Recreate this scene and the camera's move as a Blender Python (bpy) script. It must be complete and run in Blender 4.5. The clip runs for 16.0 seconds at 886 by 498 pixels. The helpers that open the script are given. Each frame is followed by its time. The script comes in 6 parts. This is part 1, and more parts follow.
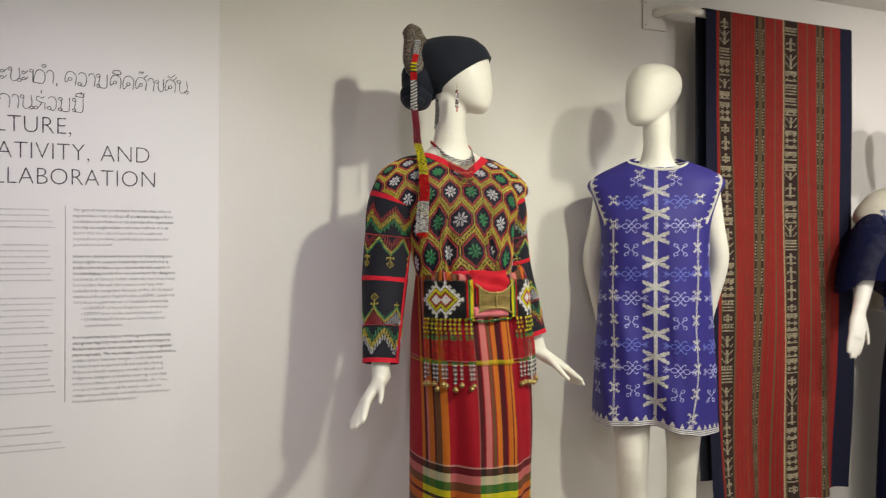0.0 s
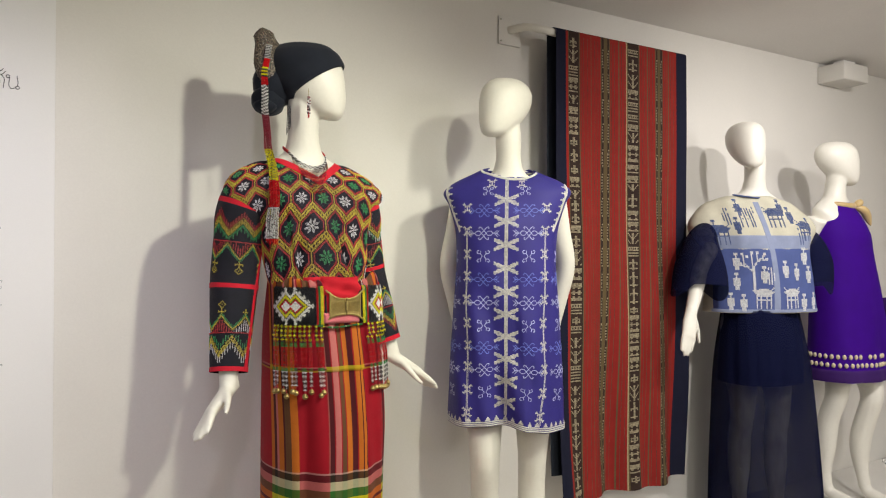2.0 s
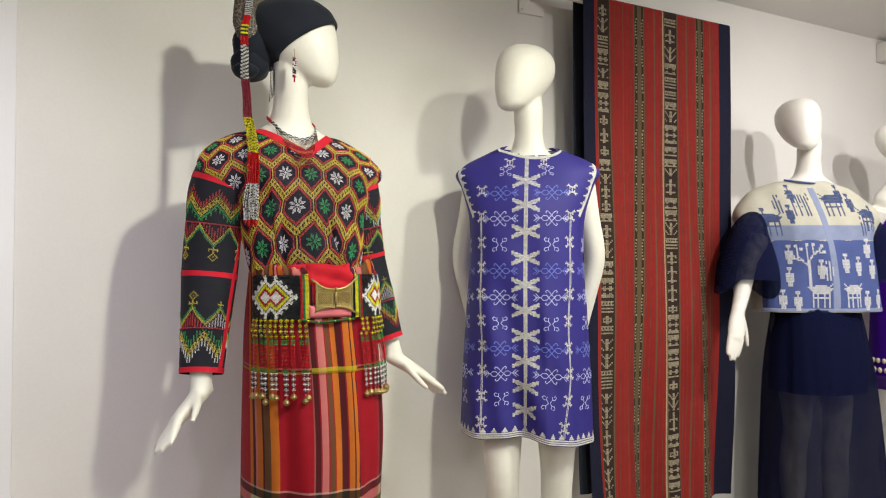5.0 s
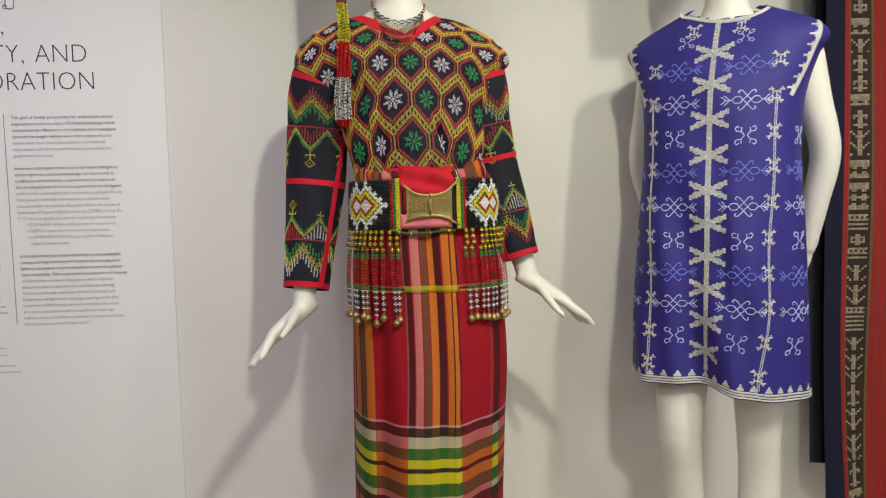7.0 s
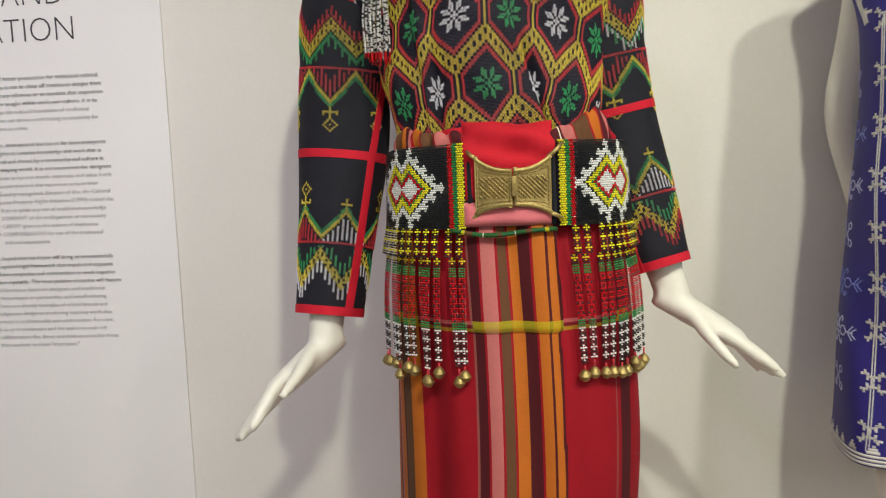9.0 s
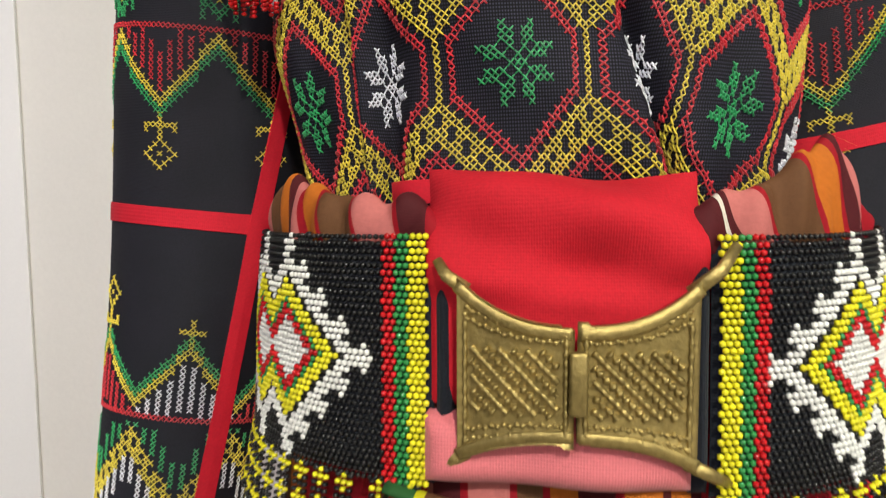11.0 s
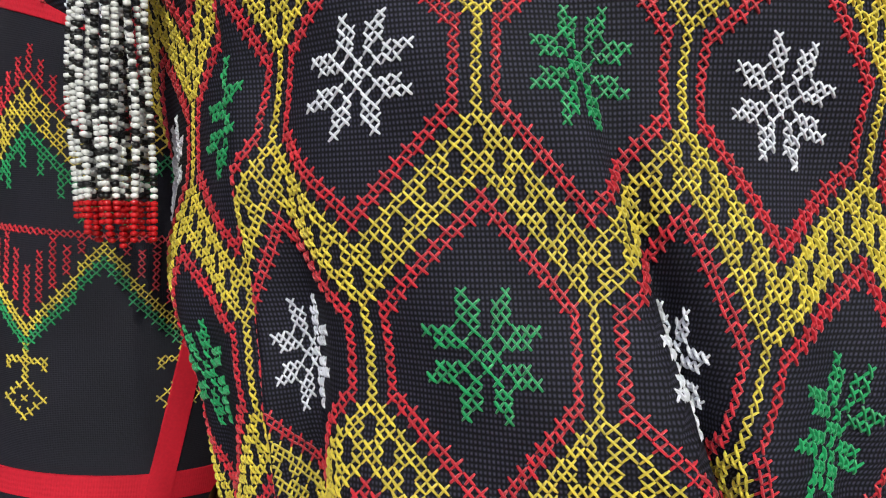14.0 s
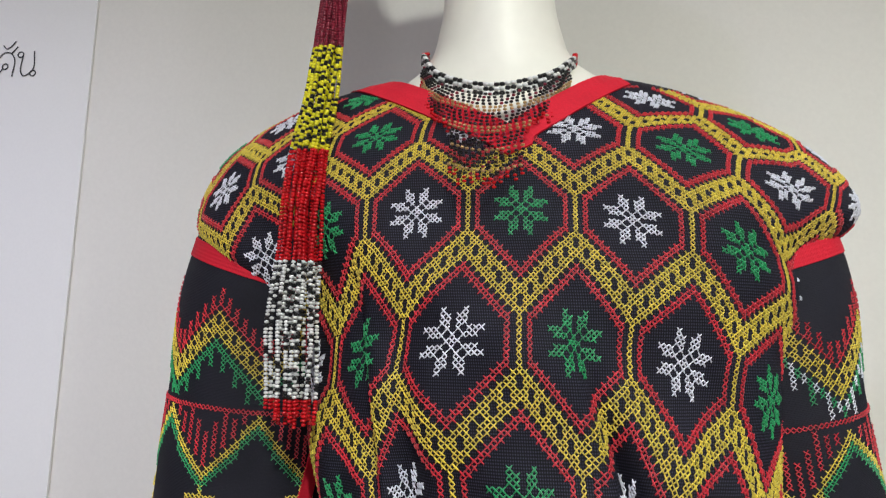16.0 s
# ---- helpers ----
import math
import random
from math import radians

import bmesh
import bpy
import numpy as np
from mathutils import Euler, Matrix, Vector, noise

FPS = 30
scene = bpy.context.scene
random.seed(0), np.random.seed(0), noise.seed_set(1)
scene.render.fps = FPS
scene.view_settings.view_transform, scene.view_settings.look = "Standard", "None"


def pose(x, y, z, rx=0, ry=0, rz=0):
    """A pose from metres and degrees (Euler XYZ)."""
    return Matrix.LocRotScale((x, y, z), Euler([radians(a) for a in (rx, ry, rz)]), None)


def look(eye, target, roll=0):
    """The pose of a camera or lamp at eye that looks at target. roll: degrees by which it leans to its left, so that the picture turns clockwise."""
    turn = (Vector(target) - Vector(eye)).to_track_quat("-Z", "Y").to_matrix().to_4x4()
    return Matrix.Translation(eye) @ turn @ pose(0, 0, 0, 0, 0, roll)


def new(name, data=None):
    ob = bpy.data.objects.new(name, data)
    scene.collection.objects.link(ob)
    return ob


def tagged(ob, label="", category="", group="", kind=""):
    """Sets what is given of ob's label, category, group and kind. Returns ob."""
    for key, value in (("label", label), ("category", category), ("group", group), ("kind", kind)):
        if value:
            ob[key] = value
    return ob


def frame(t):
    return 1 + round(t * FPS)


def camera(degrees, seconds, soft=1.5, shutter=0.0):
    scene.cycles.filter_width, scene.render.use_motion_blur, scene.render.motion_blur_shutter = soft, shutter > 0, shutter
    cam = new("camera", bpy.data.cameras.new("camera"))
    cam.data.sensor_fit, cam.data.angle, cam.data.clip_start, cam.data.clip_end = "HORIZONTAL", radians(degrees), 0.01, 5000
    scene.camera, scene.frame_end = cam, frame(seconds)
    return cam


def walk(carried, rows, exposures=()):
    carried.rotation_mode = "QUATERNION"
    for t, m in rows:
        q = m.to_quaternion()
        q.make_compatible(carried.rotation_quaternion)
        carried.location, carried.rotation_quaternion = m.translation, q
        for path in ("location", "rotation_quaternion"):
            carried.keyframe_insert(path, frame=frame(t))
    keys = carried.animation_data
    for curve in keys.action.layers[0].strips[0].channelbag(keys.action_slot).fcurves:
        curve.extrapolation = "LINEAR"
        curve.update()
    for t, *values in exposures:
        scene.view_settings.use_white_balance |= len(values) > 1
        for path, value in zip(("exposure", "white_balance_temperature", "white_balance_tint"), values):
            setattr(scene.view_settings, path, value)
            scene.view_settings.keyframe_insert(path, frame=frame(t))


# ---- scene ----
cam = camera(64.6, 16.0, soft=1.1, shutter=0.25)
METRES, EYE, TILT, LEAN, TURN = 2.6, 1.5, 0.3, 0.0, -20.5
ROWS = [
    (0.0, 0.0, 0.0, 0.0, 0.0, 0.0, -0.0),
    (0.5, 0.0178, -0.0221, 0.0056, -3.17, 1.3, 0.41),
    (1.0, 0.0203, -0.0206, 0.0048, -5.76, 1.71, 0.12),
    (1.5, 0.0268, -0.0149, 0.0022, -7.87, 1.02, -0.15),
    (2.0, 0.0336, -0.0125, 0.0008, -9.57, 0.47, -0.03),
    (2.5, 0.037, -0.0135, 0.0007, -10.51, 0.29, 0.19),
    (3.0, 0.0422, -0.0195, 0.0001, -10.83, 0.35, 0.27),
    (5.5, 0.1228, 0.1279, -0.0268, -3.32, 0.96, -0.37),
    (6.0, 0.1854, 0.1559, -0.0309, 6.05, -0.98, -0.02),
    (6.5, 0.2257, 0.1814, -0.0402, 13.3, -2.84, 0.96),
    (7.0, 0.2287, 0.2233, -0.0461, 16.94, -4.5, 1.36),
    (7.5, 0.2162, 0.2812, -0.0467, 19.23, -5.34, 1.17),
    (8.0, 0.2083, 0.3287, -0.0509, 22.05, -5.79, 1.65),
    (10.5, 0.0976, 0.6112, -0.0346, 27.08, -5.75, 1.31),
    (11.0, 0.0884, 0.6527, -0.0249, 28.78, -5.36, 0.35),
    (11.5, 0.0809, 0.678, -0.0127, 30.59, -4.67, -0.17),
    (12.0, 0.0738, 0.6938, -0.0011, 31.48, -3.87, -0.46),
    (12.5, 0.073, 0.7013, 0.01, 31.64, -2.56, -0.37),
    (13.0, 0.0727, 0.704, 0.0118, 31.58, -1.6, -0.11),
    (13.5, 0.0731, 0.7048, 0.0117, 31.58, -1.25, 0.16),
    (14.0, 0.0754, 0.7039, 0.0121, 31.61, -0.97, 0.42),
    (14.5, 0.0805, 0.6926, 0.014, 31.52, 0.1, 0.32),
    (15.0, 0.0871, 0.6747, 0.0206, 31.37, 2.37, -0.01),
    (15.5, 0.0934, 0.6518, 0.0283, 30.99, 5.82, -0.5),
    (16.0, 0.0978, 0.6327, 0.0293, 29.61, 8.67, -1.05),
]
walk(cam, [(t, pose(0, 0, EYE, TILT, LEAN, TURN) @ pose(METRES * x, METRES * y, METRES * z, 90 + pitch, roll, yaw)) for t, x, y, z, yaw, pitch, roll in ROWS],
     exposures=[(0.0, -0.24, 6620, 10), (1.2, -0.16, 6680, 10), (2.2, -0.13, 6560, 10), (3.2, -0.08, 6500, 10), (5.5, -0.06, 6400, 10), (6.2, -0.22, 6400, 10), (7.0, -0.34, 6450, 10), (8.0, -0.32, 6450, 10), (10.5, -0.08, 6550, 10), (12.5, -0.03, 6350, 10), (14.5, -0.10, 6000, 10), (15.3, -0.10, 5980, 12), (16.0, -0.33, 5900, 13)])

WALL_Y = 2.37        # face of the gallery wall
CEIL_Z = 2.64
DECK_Z = 0.25        # top of the low display platform

# ---- world and lamps ----
world = bpy.data.worlds.new("room_air")
scene.world = world
world.use_nodes = True
world.node_tree.nodes["Background"].inputs[0].default_value = (0.9, 0.88, 1.0, 1)
world.node_tree.nodes["Background"].inputs[1].default_value = 0.02


def spot(eye, target, power, cone, blend, color, size=0.05):
    lamp = bpy.data.lights.new("track_spot", "SPOT")
    lamp.energy, lamp.spot_size, lamp.spot_blend = power, radians(cone), blend
    lamp.color, lamp.shadow_soft_size = color, size
    ob = new("track_spot", lamp)
    ob.matrix_world = look(eye, target)
    return ob


WARM, WHITE, COOL = (1.0, 0.995, 0.81), (1.0, 0.96, 0.93), (0.87, 0.825, 1.0)
spot((1.22, 0.30, 2.56), (0.66, 2.08, 1.10), 120, 90, 1.0, WARM)
spot((1.95, 0.80, 2.58), (1.52, 2.10, 1.10), 68, 78, 1.0, WARM)
spot((2.15, 0.45, 2.58), (2.85, 2.10, 1.35), 104, 94, 1.0, WHITE)
spot((2.95, 0.45, 2.58), (3.70, 2.10, 1.30), 92, 100, 1.0, WHITE)
spot((-0.50, 0.60, 2.58), (-0.36, 2.37, 1.16), 80, 70, 1.0, COOL)
spot((0.10, 0.10, 2.58), (0.75, 1.95, 1.20), 28, 80, 1.0, COOL)


# Added area fill from above, no known fitting; lifts the dark garments.
def area_fill(x, y, power):
    lamp = bpy.data.lights.new("area_fill_light", "AREA")
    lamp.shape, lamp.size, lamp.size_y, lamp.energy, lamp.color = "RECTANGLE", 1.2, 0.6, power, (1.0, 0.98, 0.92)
    new("area_fill_light", lamp).matrix_world = look((x, y, CEIL_Z - 0.03), (x, y, 0))


area_fill(0.2, -1.6, 30)


def point_fill(x, y, power):
    """An added fill point behind the camera, no real lamp, for ceiling and upper wall."""
    lamp = bpy.data.lights.new("point_fill_light", "POINT")
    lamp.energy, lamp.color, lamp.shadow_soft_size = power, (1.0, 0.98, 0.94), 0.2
    new("point_fill_light", lamp).location = (x, y, 2.1)


point_fill(3.6, -1.4, 62)


# ---- materials ----
def ramp_stops(node, stops):
    el = node.color_ramp.elements
    while len(el) > 1:
        el.remove(el[-1])
    el[0].position, el[0].color = stops[0][0], (*stops[0][1], 1)
    for pos, col in stops[1:]:
        e = el.new(pos)
        e.color = (*col, 1)


def surface(name, color, rough=0.7, vary=0.12, scale=30, bump=0.1, grain=400, metallic=0.0, sheen=0.0, spec=0.5, rand=0.0):
    """A node material: base colour, two scales of noise in colour and roughness, and fine relief."""
    mat = bpy.data.materials.new(name)
    mat.use_nodes = True
    nt = mat.node_tree
    n, l = nt.nodes, nt.links
    b = n["Principled BSDF"]
    tc = n.new("ShaderNodeTexCoord")
    big, small = n.new("ShaderNodeTexNoise"), n.new("ShaderNodeTexNoise")
    big.inputs["Scale"].default_value, small.inputs["Scale"].default_value = scale, grain
    big.inputs["Detail"].default_value = 4
    for t in (big, small):
        l.new(tc.outputs["Object"], t.inputs["Vector"])
    add = n.new("ShaderNodeMath")
    add.operation = "ADD"
    l.new(big.outputs["Fac"], add.inputs[0])
    l.new(small.outputs["Fac"], add.inputs[1])
    mr = n.new("ShaderNodeMapRange")
    mr.inputs["From Min"].default_value, mr.inputs["From Max"].default_value = 0.6, 1.4
    mr.inputs["To Min"].default_value, mr.inputs["To Max"].default_value = 1 - vary, 1 + vary
    l.new(add.outputs[0], mr.inputs["Value"])
    hsv = n.new("ShaderNodeHueSaturation")
    hsv.inputs["Color"].default_value = (*color, 1)
    val = mr.outputs["Result"]
    if rand:
        geo = n.new("ShaderNodeNewGeometry")
        rr = n.new("ShaderNodeMapRange")
        rr.inputs["To Min"].default_value, rr.inputs["To Max"].default_value = 1 - rand, 1 + rand
        l.new(geo.outputs["Random Per Island"], rr.inputs["Value"])
        mul = n.new("ShaderNodeMath")
        mul.operation = "MULTIPLY"
        l.new(val, mul.inputs[0])
        l.new(rr.outputs["Result"], mul.inputs[1])
        val = mul.outputs[0]
    l.new(val, hsv.inputs["Value"])
    l.new(hsv.outputs["Color"], b.inputs["Base Color"])
    b.inputs["Roughness"].default_value, b.inputs["Metallic"].default_value = rough, metallic
    b.inputs["Sheen Weight"].default_value = sheen
    b.inputs["Specular IOR Level"].default_value = spec
    if bump:
        bp = n.new("ShaderNodeBump")
        bp.inputs["Strength"].default_value, bp.inputs["Distance"].default_value = bump, 0.002
        l.new(small.outputs["Fac"], bp.inputs["Height"])
        l.new(bp.outputs["Normal"], b.inputs["Normal"])
    return mat


def weave(mat, pitch=0.0008, strength=0.35):
    """Adds warp and weft relief, by the UV map in metres, to a material made by surface()."""
    nt = mat.node_tree
    n, l = nt.nodes, nt.links
    b = n["Principled BSDF"]
    uv = n.new("ShaderNodeUVMap")
    sep = n.new("ShaderNodeSeparateXYZ")
    l.new(uv.outputs["UV"], sep.inputs[0])
    waves = []
    for axis, k in (("X", 1.0), ("Y", 0.8)):
        m = n.new("ShaderNodeMath")
        m.operation = "MULTIPLY"
        m.inputs[1].default_value = 2 * math.pi / pitch * k
        l.new(sep.outputs[axis], m.inputs[0])
        s = n.new("ShaderNodeMath")
        s.operation = "SINE"
        l.new(m.outputs[0], s.inputs[0])
        waves.append(s)
    mx = n.new("ShaderNodeMath")
    mx.operation = "ADD"
    l.new(waves[0].outputs[0], mx.inputs[0])
    l.new(waves[1].outputs[0], mx.inputs[1])
    bp = n.new("ShaderNodeBump")
    bp.inputs["Strength"].default_value, bp.inputs["Distance"].default_value = strength * 0.4, pitch * 0.4
    l.new(mx.outputs[0], bp.inputs["Height"])
    old = b.inputs["Normal"].links
    if old:
        l.new(old[0].from_socket, bp.inputs["Normal"])
    l.new(bp.outputs["Normal"], b.inputs["Normal"])
    return mat


def open_weave(mat, pitch):
    """Pale yarn crossings and dark gaps of a coarse canvas, by the UV map in metres, on a material made by weave()."""
    nt = mat.node_tree
    n, l = nt.nodes, nt.links
    uv, sep, mul = n.new("ShaderNodeUVMap"), n.new("ShaderNodeSeparateXYZ"), n.new("ShaderNodeMath")
    l.new(uv.outputs["UV"], sep.inputs[0])
    mul.operation = "MULTIPLY"
    for k, axis in enumerate(("X", "Y")):
        m, sn = n.new("ShaderNodeMath"), n.new("ShaderNodeMath")
        m.operation, sn.operation = "MULTIPLY", "SINE"
        m.inputs[1].default_value = 2 * math.pi / pitch * (1.0, 0.8)[k]
        l.new(sep.outputs[axis], m.inputs[0])
        l.new(m.outputs[0], sn.inputs[0])
        up = n.new("ShaderNodeMath")
        up.operation, up.inputs[1].default_value, up.inputs[2].default_value = "MULTIPLY_ADD", 0.5, 0.5
        l.new(sn.outputs[0], up.inputs[0])
        l.new(up.outputs[0], mul.inputs[k])
    mr, hsv = n.new("ShaderNodeMapRange"), n.new("ShaderNodeHueSaturation")
    mr.inputs["From Min"].default_value, mr.inputs["From Max"].default_value = 0.05, 1.0
    mr.inputs["To Min"].default_value, mr.inputs["To Max"].default_value = 0.35, 4.2
    l.new(mul.outputs[0], mr.inputs["Value"])
    b = n["Principled BSDF"]
    l.new(b.inputs["Base Color"].links[0].from_socket, hsv.inputs["Color"])
    l.new(mr.outputs["Result"], hsv.inputs["Value"])
    l.new(hsv.outputs["Color"], b.inputs["Base Color"])
    return mat


def striped(name, warp, weft=(), u0=-0.25, u1=0.25, v0=0.0, v1=1.0, rough=0.75, pitch=0.0012, cross=(), columns=()):
    """Woven cloth: warp colours across u, and weft bands along v whose alpha says how far they cover; in the columns the weft takes the colours of cross."""
    mat = weave(surface(name, (1, 1, 1), rough, 0.12, 25, 0.1, 500, spec=0.2), pitch, 0.3)
    nt = mat.node_tree
    n, l = nt.nodes, nt.links
    uv = n.new("ShaderNodeUVMap")
    sep = n.new("ShaderNodeSeparateXYZ")
    l.new(uv.outputs["UV"], sep.inputs[0])

    def lookup(axis, lo, hi, stops):
        m = n.new("ShaderNodeMapRange")
        m.inputs["From Min"].default_value, m.inputs["From Max"].default_value = lo, hi
        l.new(sep.outputs[axis], m.inputs["Value"])
        r = n.new("ShaderNodeValToRGB")
        r.color_ramp.interpolation = "CONSTANT"
        ramp_stops(r, [((p - lo) / (hi - lo), c[:3]) for p, c in stops])
        for e, (p, c) in zip(r.color_ramp.elements, stops):
            e.color = (*c[:3], c[3] if len(c) > 3 else 1)
        l.new(m.outputs["Result"], r.inputs["Fac"])
        return r
    a = lookup("X", u0, u1, warp)
    hsv = [x for x in n if x.type == "HUE_SAT"][0]
    if weft:
        w = lookup("Y", v0, v1, weft)
        mix = n.new("ShaderNodeMix")
        mix.data_type = "RGBA"
        l.new(w.outputs["Alpha"], mix.inputs[0])
        l.new(a.outputs["Color"], mix.inputs[6])
        l.new(w.outputs["Color"], mix.inputs[7])
        if cross:
            x, m = lookup("Y", v0, v1, cross), lookup("X", u0, u1, columns)
            both = n.new("ShaderNodeMix")
            both.data_type = "RGBA"
            l.new(m.outputs["Color"], both.inputs[0])
            l.new(w.outputs["Color"], both.inputs[6])
            l.new(x.outputs["Color"], both.inputs[7])
            l.new(both.outputs[2], mix.inputs[7])
        l.new(mix.outputs[2], hsv.inputs["Color"])
    else:
        l.new(a.outputs["Color"], hsv.inputs["Color"])
    return mat


def sheer(name, color, cover):
    """Thin see-through cloth."""
    mat = surface(name, color, 0.9, 0.15, 20, 0, 600, spec=0.08)
    nt = mat.node_tree
    b = nt.nodes["Principled BSDF"]
    noise_tex = nt.nodes.new("ShaderNodeTexNoise")
    noise_tex.inputs["Scale"].default_value = 9
    mr = nt.nodes.new("ShaderNodeMapRange")
    mr.inputs["To Min"].default_value, mr.inputs["To Max"].default_value = cover - 0.12, cover + 0.12
    nt.links.new(noise_tex.outputs["Fac"], mr.inputs["Value"])
    nt.links.new(mr.outputs["Result"], b.inputs["Alpha"])
    return mat


PLASTER = surface("wall_paint", (0.72, 0.70, 0.66), 0.85, 0.03, 3, 0.06, 180)
PANEL = surface("panel_vinyl", (0.78, 0.775, 0.765), 0.6, 0.02, 4, 0.03, 250)
CEILING = surface("ceiling_paint", (0.78, 0.76, 0.74), 0.9, 0.04, 2, 0.08, 120)
# The floor is never in view; its pale colour bounces light up to the ceiling.
FLOOR = surface("floor_boards", (0.56, 0.50, 0.42), 0.5, 0.2, 6, 0.05, 80)
DECK = surface("platform_paint", (0.74, 0.72, 0.68), 0.7, 0.04, 5, 0.05, 150)
FIBRE = surface("mannequin_paint", (0.78, 0.76, 0.69), 0.42, 0.03, 8, 0.03, 90)


def mottled(name, dark, pale, scale):
    """Two colours in irregular cells."""
    mat = surface(name, dark, 0.6, 0.3, 60, 0.2, 500)
    nt = mat.node_tree
    n, l = nt.nodes, nt.links
    vor, ramp, tc = n.new("ShaderNodeTexVoronoi"), n.new("ShaderNodeValToRGB"), n.new("ShaderNodeTexCoord")
    vor.feature, vor.inputs["Scale"].default_value = "DISTANCE_TO_EDGE", scale
    ramp_stops(ramp, [(0.0, pale), (0.03, pale), (0.08, dark), (1.0, dark)])
    l.new(tc.outputs["Object"], vor.inputs["Vector"])
    l.new(vor.outputs["Distance"], ramp.inputs["Fac"])
    l.new(ramp.outputs["Color"], n["Principled BSDF"].inputs["Base Color"])
    return mat


BLACK = open_weave(weave(surface("black_cotton", (0.0120, 0.0115, 0.0195), 0.75, 0.35, 30, 0.1, 900, spec=0.18), 0.00145, 0.4), 0.00145)
NAVY_SLEEVE = weave(surface("black_sleeve_cotton", (0.0125, 0.0125, 0.020), 0.75, 0.3, 25, 0.1, 900, spec=0.25), 0.0008, 0.7)
RED_TAPE = weave(surface("red_cotton_tape", (0.55, 0.012, 0.03), 0.75, 0.14, 40, 0.1, 700, spec=0.25), 0.0012, 0.4)
RED_CLOTH = weave(surface("red_cotton", (0.49, 0.012, 0.025), 0.8, 0.16, 22, 0.1, 700, spec=0.2), 0.0011, 0.30)
PINK_CLOTH = weave(surface("pink_cotton", (0.66, 0.16, 0.19), 0.75, 0.12, 20, 0.1, 700, sheen=0.2), 0.0012, 0.4)
Y_THREAD = surface("yellow_thread", (0.66, 0.53, 0.045), 0.5, 0.12, 60, 0.15, 1500, sheen=0.3, rand=0.22)
R_THREAD = surface("red_thread", (0.52, 0.010, 0.026), 0.5, 0.12, 60, 0.15, 1500, sheen=0.3, rand=0.22)
G_THREAD = surface("green_thread", (0.012, 0.30, 0.095), 0.45, 0.12, 60, 0.15, 1500, sheen=0.3, rand=0.22)
W_THREAD = surface("white_thread", (0.70, 0.71, 0.80), 0.5, 0.08, 60, 0.15, 1500, sheen=0.3, rand=0.12)
BEAD = {
    "k": surface("black_beads", (0.006, 0.006, 0.007), 0.3, 0.2, 60, 0, 500, rand=0.3),
    "w": surface("white_beads", (0.74, 0.74, 0.74), 0.25, 0.05, 60, 0, 500, rand=0.1),
    "y": surface("yellow_beads", (0.72, 0.66, 0.02), 0.25, 0.1, 60, 0, 500, rand=0.15),
    "g": surface("green_beads", (0.025, 0.21, 0.055), 0.25, 0.1, 60, 0, 500, rand=0.15),
    "r": surface("red_beads", (0.50, 0.008, 0.012), 0.22, 0.1, 60, 0, 500, rand=0.2),
    "o": surface("old_gold_beads", (0.52, 0.36, 0.16), 0.35, 0.2, 60, 0, 500, metallic=0.6, rand=0.2),
    "m": surface("maroon_beads", (0.20, 0.012, 0.03), 0.3, 0.1, 60, 0, 500, rand=0.2),
}
BRASS = surface("tarnished_brass", (0.36, 0.275, 0.105), 0.50, 0.35, 40, 0.25, 350, metallic=0.85)
SILVER = surface("dull_silver", (0.5, 0.48, 0.43), 0.45, 0.2, 40, 0.2, 400, metallic=0.9)
SCARF = weave(surface("dark_scarf", (0.012, 0.015, 0.024), 0.85, 0.25, 25, 0.15, 700, sheen=0.08, spec=0.2), 0.0012, 0.4)
INK = surface("wall_lettering", (0.045, 0.045, 0.05), 0.6, 0.1, 60, 0, 300)
INK_GREY = surface("grey_lettering", (0.15, 0.15, 0.16), 0.6, 0.1, 60, 0, 300)
INK_PALE = surface("pale_grey_lettering", (0.34, 0.34, 0.35), 0.6, 0.1, 60, 0, 300)


# ---- mesh tools ----
def link_mesh(name, V, F, mat, uv=None, smooth=True):
    me = bpy.data.meshes.new(name)
    me.from_pydata([tuple(v) for v in V], [], [tuple(f) for f in F])
    mats = mat if isinstance(mat, (list, tuple)) else [mat]
    for m in mats:
        me.materials.append(m)
    if uv is not None:
        layer = me.uv_layers.new(name="UVMap")
        idx = np.zeros(len(me.loops), dtype=np.int32)
        me.loops.foreach_get("vertex_index", idx)
        layer.data.foreach_set("uv", np.asarray(uv, dtype=np.float32)[idx].ravel())
    me.polygons.foreach_set("use_smooth", [smooth] * len(me.polygons))
    me.update()
    return me


def thing(name, at, label, category, group="", kind=""):
    """An Empty at the base of a thing, which parents its parts."""
    ob = new(name)
    ob.empty_display_size = 0.05
    ob.location = at
    return tagged(ob, label, category, group, kind)


def origin_of(ob):
    o = Vector((0, 0, 0))
    while ob:
        o += ob.location
        ob = ob.parent
    return o


def part(name, geo, mat, parent, label="", uv=None, smooth=True, kind=""):
    """Links (vertices, faces), given in world places, as one mesh under a thing or a part."""
    V, F = geo
    o = np.array(origin_of(parent)) if parent else np.zeros(3)
    ob = new(name, link_mesh(name, np.asarray(V, dtype=float) - o, F, mat, uv, smooth))
    if parent:
        ob.parent = parent
    return tagged(ob, label, kind=kind)


def solid(name, geo, mat, label, category, at, kind="", group="", smooth=False, uv=None):
    """A top-level thing of one mesh."""
    V, F = geo
    ob = new(name, link_mesh(name, np.asarray(V, dtype=float) - np.array(at), F, mat, uv, smooth))
    ob.location = at
    return tagged(ob, label, category, group, kind)


